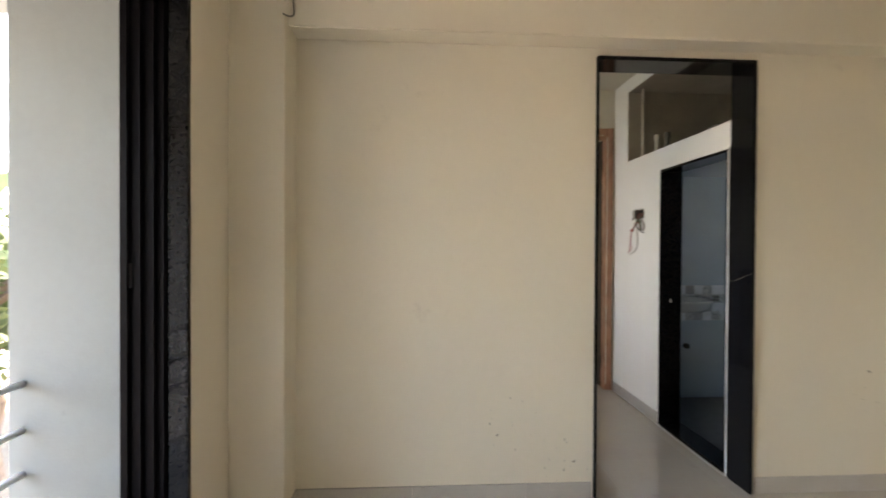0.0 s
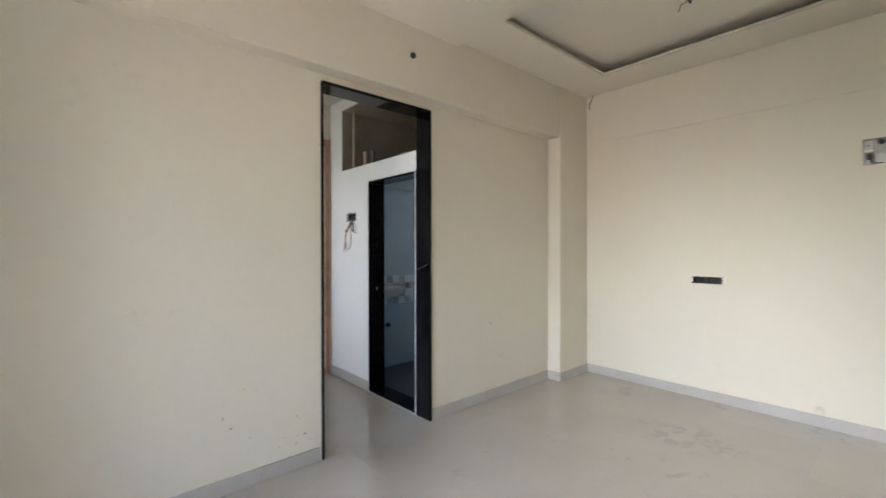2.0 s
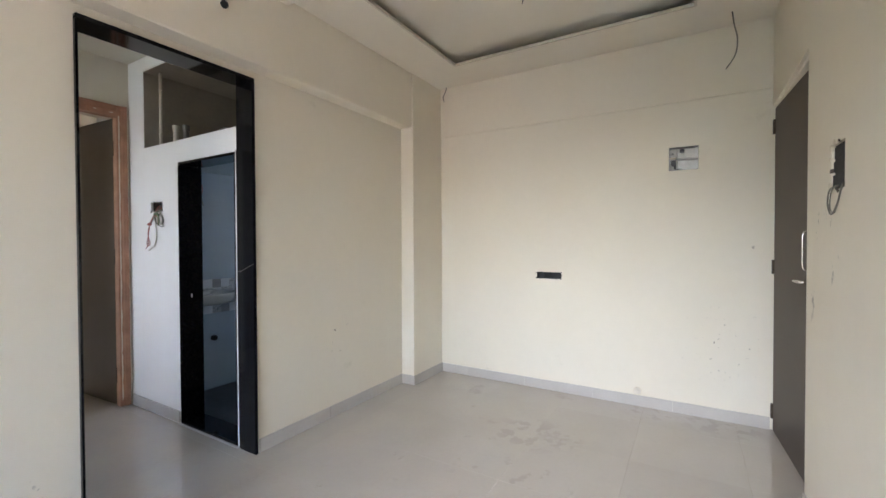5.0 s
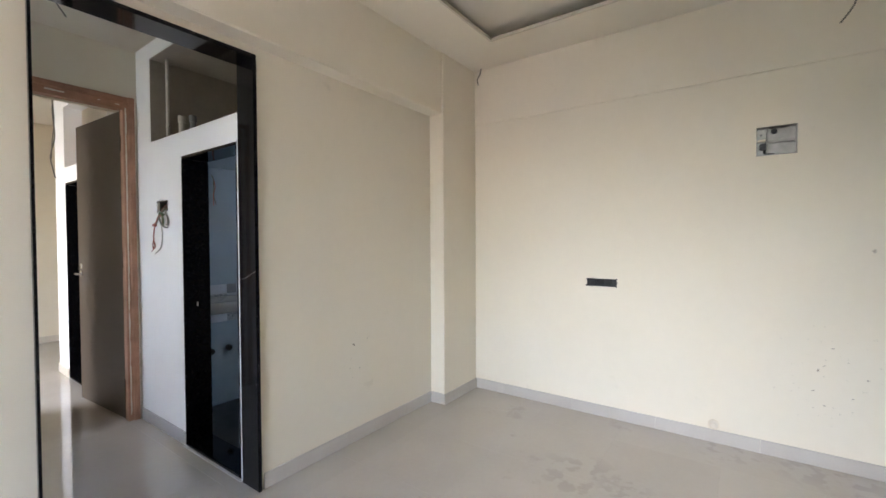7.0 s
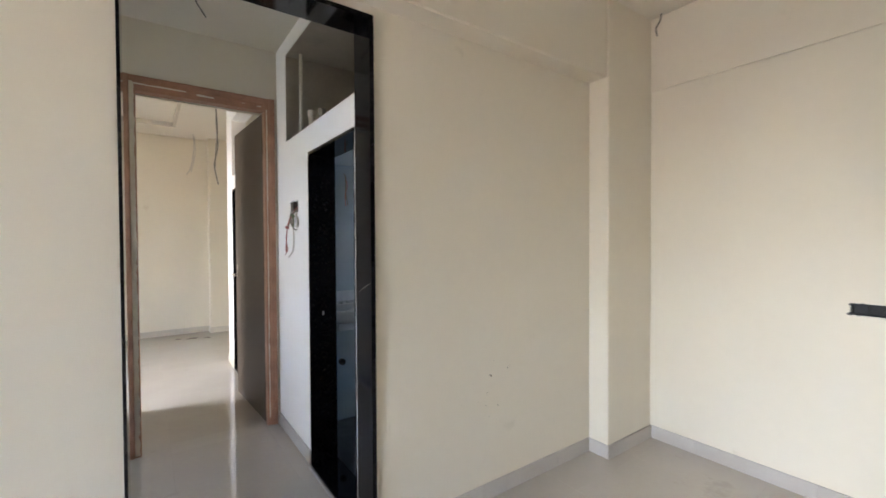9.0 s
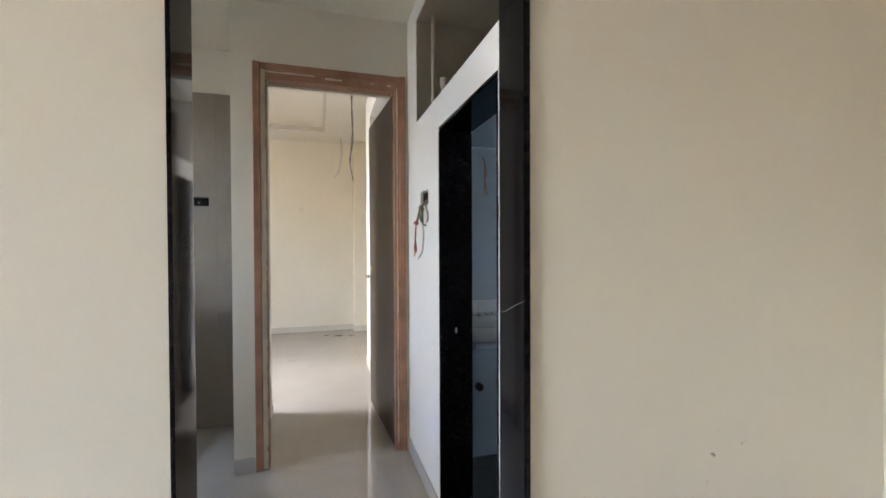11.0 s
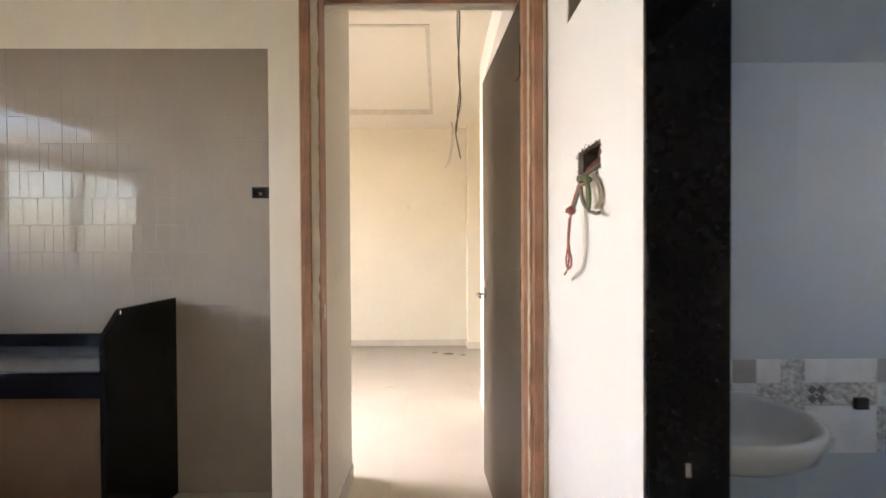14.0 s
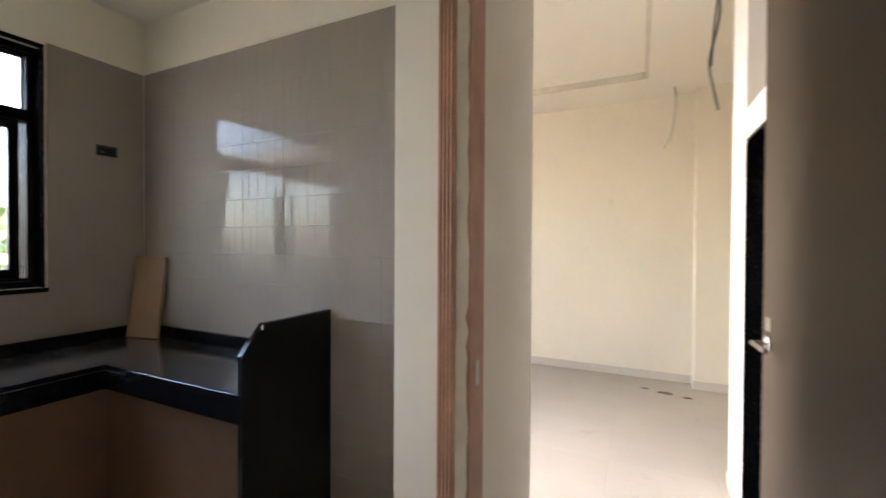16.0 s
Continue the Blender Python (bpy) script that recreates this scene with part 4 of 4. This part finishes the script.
part("tap_hole", lathe(bmesh.new(), [(0.014, 0.103), (0.014, 0.1055), (0.009, 0.1055)], (0.03, 0.156, 0), 12), DARK, wb, "dark tap hole")
for n, c in (("inlet_stub", (2.464, 3.482, 0.466)), ("waste_stub", (2.30, 3.44, 0.47)), ("inlet_stub", (3.246, 3.482, 0.406)), ("inlet_stub", (3.31, 3.482, 1.30))):
    q = tagged(part(n, lathe(bmesh.new(), [(0.024, 0.0), (0.024, -0.03), (0.017, -0.03), (0.017, -0.01)], c, 12, "y"), DARK), "dark pipe end in the bathroom wall", "pipe", "bathroom pipe ends")
for c in ((2.860, 2.902, 0.836, 0.874), (3.030, 3.068, 0.838, 0.868)):
    tagged(part("tap_box", solid(c[0], c[1], 3.466, 3.481, c[2], c[3], 0.002), DARK), "dark open tap point in the patterned tile band", "tap point", "bathroom tap points")
tagged(part("bath_switch_box", solid(3.225, 3.325, 3.462, 3.478, 1.825, 1.882, 0.003), DARK), "dark empty switch box on the bathroom tiles", "junction box")
wire("bath_wire", [(2.345, 3.474, 1.90), (2.35, 3.45, 1.87), (2.35, 3.445, 1.80), (2.355, 3.45, 1.72), (2.37, 3.45, 1.66)], 0.004, WIRE_GREY, "loose wires hanging on the bathroom wall", [("strand", [(2.35, 3.455, 1.88), (2.36, 3.44, 1.80), (2.345, 3.44, 1.74), (2.35, 3.445, 1.65)], 0.003, WIRE_RED)])

# ---------------- bedroom ----------------
sliding_window("window_bedroom", -1.60, -1.50, 4.72, 5.8, 0.25, 2.55, "black aluminium bedroom window", [((5.25, 5.76), 0)])
wire("bedroom_wire", [(1.635, 4.66, 2.955), (1.638, 4.66, 2.7), (1.630, 4.655, 2.45), (1.642, 4.66, 2.25), (1.612, 4.655, 2.08), (1.625, 4.66, 1.98), (1.642, 4.665, 1.90)], 0.0045, WIRE_GREY, "bundle of wires hanging from the bedroom ceiling",
     [("strand", [(1.630, 4.67, 2.95), (1.625, 4.665, 2.65), (1.642, 4.665, 2.4), (1.625, 4.66, 2.2), (1.618, 4.66, 2.06)], 0.0035, WIRE_GREY)])
wire("far_bedroom_wire", [(1.68, 7.5, 2.955), (1.69, 7.5, 2.8), (1.67, 7.5, 2.6), (1.64, 7.5, 2.45), (1.59, 7.5, 2.36)], 0.0055, WIRE_PALE_SHADOW, "pale wire hanging near the bedroom back wall",
     [("strand", [(1.685, 7.51, 2.95), (1.71, 7.5, 2.75), (1.67, 7.5, 2.5), (1.65, 7.5, 2.4)], 0.004, WIRE_PALE_SHADOW)])

rng = random.Random(9)
for i, (x, y, r) in enumerate(((1.62, 7.36, 0.07), (1.80, 7.30, 0.04), (1.45, 7.42, 0.035))):
    n = 11
    out = [(x + 1.3 * r * rng.uniform(0.5, 1) * math.cos(k * 2 * math.pi / n), y + 0.7 * r * rng.uniform(0.5, 1) * math.sin(k * 2 * math.pi / n)) for k in range(n)]
    tagged(part("mortar_scrap", prism(bmesh.new(), out, "z", 0.0006, 0.005), RAW), "thin crumb of brown mortar on the bedroom floor", "debris", "mortar scraps")

# ---------------- outside ----------------
gm = bmesh.new()
box(gm, -900, 900, -900, 900, -9.4, -9.0)
structure("ground", gm, SOIL, "dry brown open ground below the building", "ground")


def tree_mesh(seed, height, spread):
    rng = random.Random(seed)
    trunk = bmesh.new()
    pts = [Vector((rng.uniform(-0.1, 0.1) * k, rng.uniform(-0.1, 0.1) * k, height * 0.14 * k)) for k in range(5)]
    rings = []
    for k, c in enumerate(pts):
        r = 0.26 * (1 - 0.17 * k)
        rings.append([trunk.verts.new(c + Vector((r * math.cos(a * 0.785), r * math.sin(a * 0.785), 0))) for a in range(8)])
    for q, w in zip(rings, rings[1:]):
        for a in range(8):
            trunk.faces.new((q[a], q[(a + 1) % 8], w[(a + 1) % 8], w[a]))
    crown = bmesh.new()
    for i in range(9):
        a, e = i * 0.7 + rng.uniform(-0.3, 0.3), rng.uniform(0.35, 1.1)
        tip = pts[3] + Vector((math.cos(a) * math.cos(e), math.sin(a) * math.cos(e), math.sin(e))) * spread * rng.uniform(0.7, 1.1)
        mid = (pts[3] + tip) / 2 + Vector((0, 0, 0.3))
        tube(trunk, [pts[3], mid, tip], 0.06, 5)
        for j in range(7):
            cc = mid.lerp(tip, rng.uniform(0.1, 1.15)) + Vector((rng.gauss(0, 0.5), rng.gauss(0, 0.5), rng.gauss(0, 0.35)))
            rr = rng.uniform(0.45, 0.85)
            for q in range(26):
                d = Vector((rng.gauss(0, 1), rng.gauss(0, 1), rng.gauss(0, 0.8)))
                c = cc + d.normalized() * rr * rng.uniform(0.5, 1)
                u = Vector((rng.gauss(0, 1), rng.gauss(0, 1), rng.gauss(0, 1))).normalized() * 0.16
                v = u.orthogonal().normalized() * 0.09
                crown.faces.new([crown.verts.new(c + w) for w in (-u, v, u, -v)])
    return trunk, crown


trees = []
for s in (1, 2):
    tr, cr = tree_mesh(s, 7.0, 2.6)
    root = tagged(new("tree"), "green broad-leaved tree on the open ground", "tree", "trees outside")
    part("trunk", tr, BARK, root)
    part("crown", cr, LEAF, root)
    trees.append(root)
rng = random.Random(3)
spots = [(-15 - 5 * (i % 4) + rng.uniform(-2, 2), 7.5 + 2.2 * i + rng.uniform(-1, 1)) for i in range(14)]
for i, (x, y) in enumerate(spots):
    m = Matrix.Translation((x, y, -9.02)) @ pose(0, 0, 0, 0, 0, rng.uniform(0, 360))
    if i < 2:
        trees[i].matrix_world = m @ Matrix.Scale(2.1, 4)
    else:
        q = copy_thing(trees[i % 2], m)
        q.scale = [rng.uniform(1.8, 2.4)] * 3


# ---------------- tiles, last ----------------
def tile_field(parent, mesh, us, ws, place, keep):
    for u in us:
        for w in ws:
            if keep(u, w):
                ob = new("tile", mesh)
                ob.parent = parent
                ob.location = place(u, w)


def tile_mesh(name, sx, sy, sz, mat, bevel=0.0012):
    bm = solid(0, sx, 0, sy, 0, sz)
    bmesh.ops.bevel(bm, geom=list(bm.edges), offset=bevel, segments=1, affect="EDGES")
    me = bpy.data.meshes.new(name)
    bmesh.ops.recalc_face_normals(bm, faces=list(bm.faces))
    bm.to_mesh(me)
    bm.free()
    me.materials.append(mat)
    return me


T = 0.6
floor = tagged(new("floor"), "glossy grey-beige vitrified floor tiles", "floor", kind="structure")


def floor_area(x0, x1, y0, y1):
    """Tiles laid on one grid, cut at the edges of the room."""
    ix0, ix1 = math.floor((x0 - 0.02) / T), math.ceil((x1 - 0.02) / T)
    iy0, iy1 = math.floor((y0 - 0.05) / T), math.ceil((y1 - 0.05) / T)
    cache = {}
    for i in range(ix0, ix1):
        for j in range(iy0, iy1):
            a0, a1 = max(x0, 0.02 + i * T + 0.0002), min(x1, 0.02 + (i + 1) * T - 0.0002)
            b0, b1 = max(y0, 0.05 + j * T + 0.0002), min(y1, 0.05 + (j + 1) * T - 0.0002)
            if a1 - a0 < 0.01 or b1 - b0 < 0.01:
                continue
            key = (round(a1 - a0, 4), round(b1 - b0, 4))
            if key not in cache:
                cache[key] = tile_mesh("tile", key[0], key[1], 0.0115, FLOOR, 0.0003)
            ob = new("tile", cache[key])
            ob.parent = floor
            ob.location = (a0, b0, -0.0115)


floor_area(-0.851, 4.12, -0.95, 2.15)
floor_area(-1.48, 1.9068, 2.15, 3.80)
floor_area(-1.48, 0.865, 3.80, 4.474)
floor_area(0.984, 1.862, 3.80, 4.603)
floor_area(-1.48, 1.862, 4.603, 5.80)
floor_area(-1.48, 3.6, 5.80, 7.80)

# embossed kitchen tiles: framed panels of uneven width stand proud of each tile
kt = tagged(new("kitchen_wall_tiles"), "glossy beige embossed wall tiles up to head height", "wall tiles", kind="structure")


def embossed(name, w, h, axis, seed):
    rng = random.Random(seed)
    bm = bmesh.new()
    def q(u, v, d):
        return (u, -d, v) if axis == "y" else (d, u, v)
    def slab(u0, u1, v0, v1, d0, d1, e, tu=0.0, tv=0.0):
        lo = [bm.verts.new(q(u, v, d0)) for u, v in ((u0, v0), (u1, v0), (u1, v1), (u0, v1))]
        hi = [bm.verts.new(q(u, v, d1 + d)) for u, v, d in ((u0 + e, v0 + e, -tu - tv), (u1 - e, v0 + e, tu - tv), (u1 - e, v1 - e, tu + tv), (u0 + e, v1 - e, tv - tu))]
        for i in range(4):
            bm.faces.new((lo[i], lo[(i + 1) % 4], hi[(i + 1) % 4], hi[i]))
        bm.faces.new(hi)
    slab(0, w, 0, h, 0, 0.008, 0.0004)
    rows = max(1, round(h / 0.15))
    for r in range(rows):
        v0, v1 = h * r / rows, h * (r + 1) / rows
        a = 0.0
        while a < w - 0.005:
            b = a + rng.choice((0.05, 0.065, 0.08, 0.11))
            if w - b < 0.045:
                b = w
            slab(a, b, v0, v1, 0.0079, 0.0090, 0.0036, rng.uniform(-0.0004, 0.0004), rng.uniform(-0.0004, 0.0004))
            a = b
    bmesh.ops.recalc_face_normals(bm, faces=list(bm.faces))
    me = bpy.data.meshes.new(name)
    bm.to_mesh(me)
    bm.free()
    me.materials.append(KTILE)
    return me


TW, TH, TZ1 = 0.30, 0.45, 2.47
cache = {}


def tile_run(axis, at, u0, u1, blocks):
    seed = 0
    u = u0
    while u < u1 - 0.005:
        v = min(u + TW, u1)
        z = 0.0
        while z < TZ1 - 0.005:
            zz = min(z + TH, TZ1)
            cells = [(u, v, z, zz)]
            for b in blocks:
                nxt = []
                for c in cells:
                    if c[1] <= b[0] or c[0] >= b[1] or c[3] <= b[2] or c[2] >= b[3]:
                        nxt.append(c)
                        continue
                    nxt += [(c[0], max(c[0], b[0]), c[2], c[3]), (min(c[1], b[1]), c[1], c[2], c[3])]
                    m0, m1 = max(c[0], b[0]), min(c[1], b[1])
                    nxt += [(m0, m1, c[2], max(c[2], b[2])), (m0, m1, min(c[3], b[3]), c[3])]
                cells = [c for c in nxt if c[1] - c[0] > 0.012 and c[3] - c[2] > 0.012]
            for c in cells:
                seed += 1
                key = (axis, round(c[1] - c[0], 4), round(c[3] - c[2], 4), seed % 7)
                if key not in cache:
                    cache[key] = embossed("tile", c[1] - c[0] - 0.0002, c[3] - c[2] - 0.0002, axis, seed)
                ob = new("tile", cache[key])
                ob.parent = kt
                ob.location = (c[0], at, c[2]) if axis == "y" else (at, c[0], c[2])
            z = zz
        u = v


tile_run("y", KY - 0.002, KX + 0.012, 0.863, [(0.472, 0.58, 1.642, 1.704)])
tile_run("x", KX + 0.002, AY1, KY - 0.012, [(2.38, 3.985, 1.145, 2.46), (4.208, 4.307, 1.925, 1.976)])

# bathroom tiles with a band of small patterned squares
bt = tagged(new("bathroom_wall_tiles"), "plain bathroom tiles with a patterned band, coloured for dim blue light", "wall tiles", kind="structure")
S = 0.0775
BZ = 0.690


def wall_piece(name, x0, x1, z0, z1, mat, at=3.489, d=0.008):
    me = tile_mesh(name, x1 - x0 - 0.0004, d, z1 - z0 - 0.0004, mat, 0.0003)
    ob = new(name, me)
    ob.parent = bt
    ob.location = (x0, at - d, z0)
    return ob


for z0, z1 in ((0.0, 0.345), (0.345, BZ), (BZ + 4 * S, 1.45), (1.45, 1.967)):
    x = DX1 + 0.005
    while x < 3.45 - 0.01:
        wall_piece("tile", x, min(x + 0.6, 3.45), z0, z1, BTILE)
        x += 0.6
KINDS = {"w": BAND_WHITE, "g": BAND_GREY, "m": BAND_MOTTLE, "o": BAND_MOTTLE}
ROWS = ("mgwmww", "mogwww", "wmmomm", "gwmwww")
SX = 0.0799
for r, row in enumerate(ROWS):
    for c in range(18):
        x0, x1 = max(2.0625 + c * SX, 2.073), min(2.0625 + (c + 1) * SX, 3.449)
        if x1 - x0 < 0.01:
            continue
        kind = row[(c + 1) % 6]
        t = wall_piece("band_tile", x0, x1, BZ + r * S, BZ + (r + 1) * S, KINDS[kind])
        if kind == "o":
            orn = bmesh.new()
            for k in range(4):
                a = k * math.pi / 2 + math.pi / 4
                cx, cz = S / 2 + 0.021 * math.cos(a), S / 2 + 0.021 * math.sin(a)
                prism(orn, [(cx - 0.016, cz), (cx, cz - 0.016), (cx + 0.016, cz), (cx, cz + 0.016)], "y", -0.0012, 0.0)
            prism(orn, [(S / 2 - 0.006, S / 2), (S / 2, S / 2 - 0.006), (S / 2 + 0.006, S / 2), (S / 2, S / 2 + 0.006)], "y", -0.0014, 0.0)
            part("ornament", orn, BAND_LINE, t)
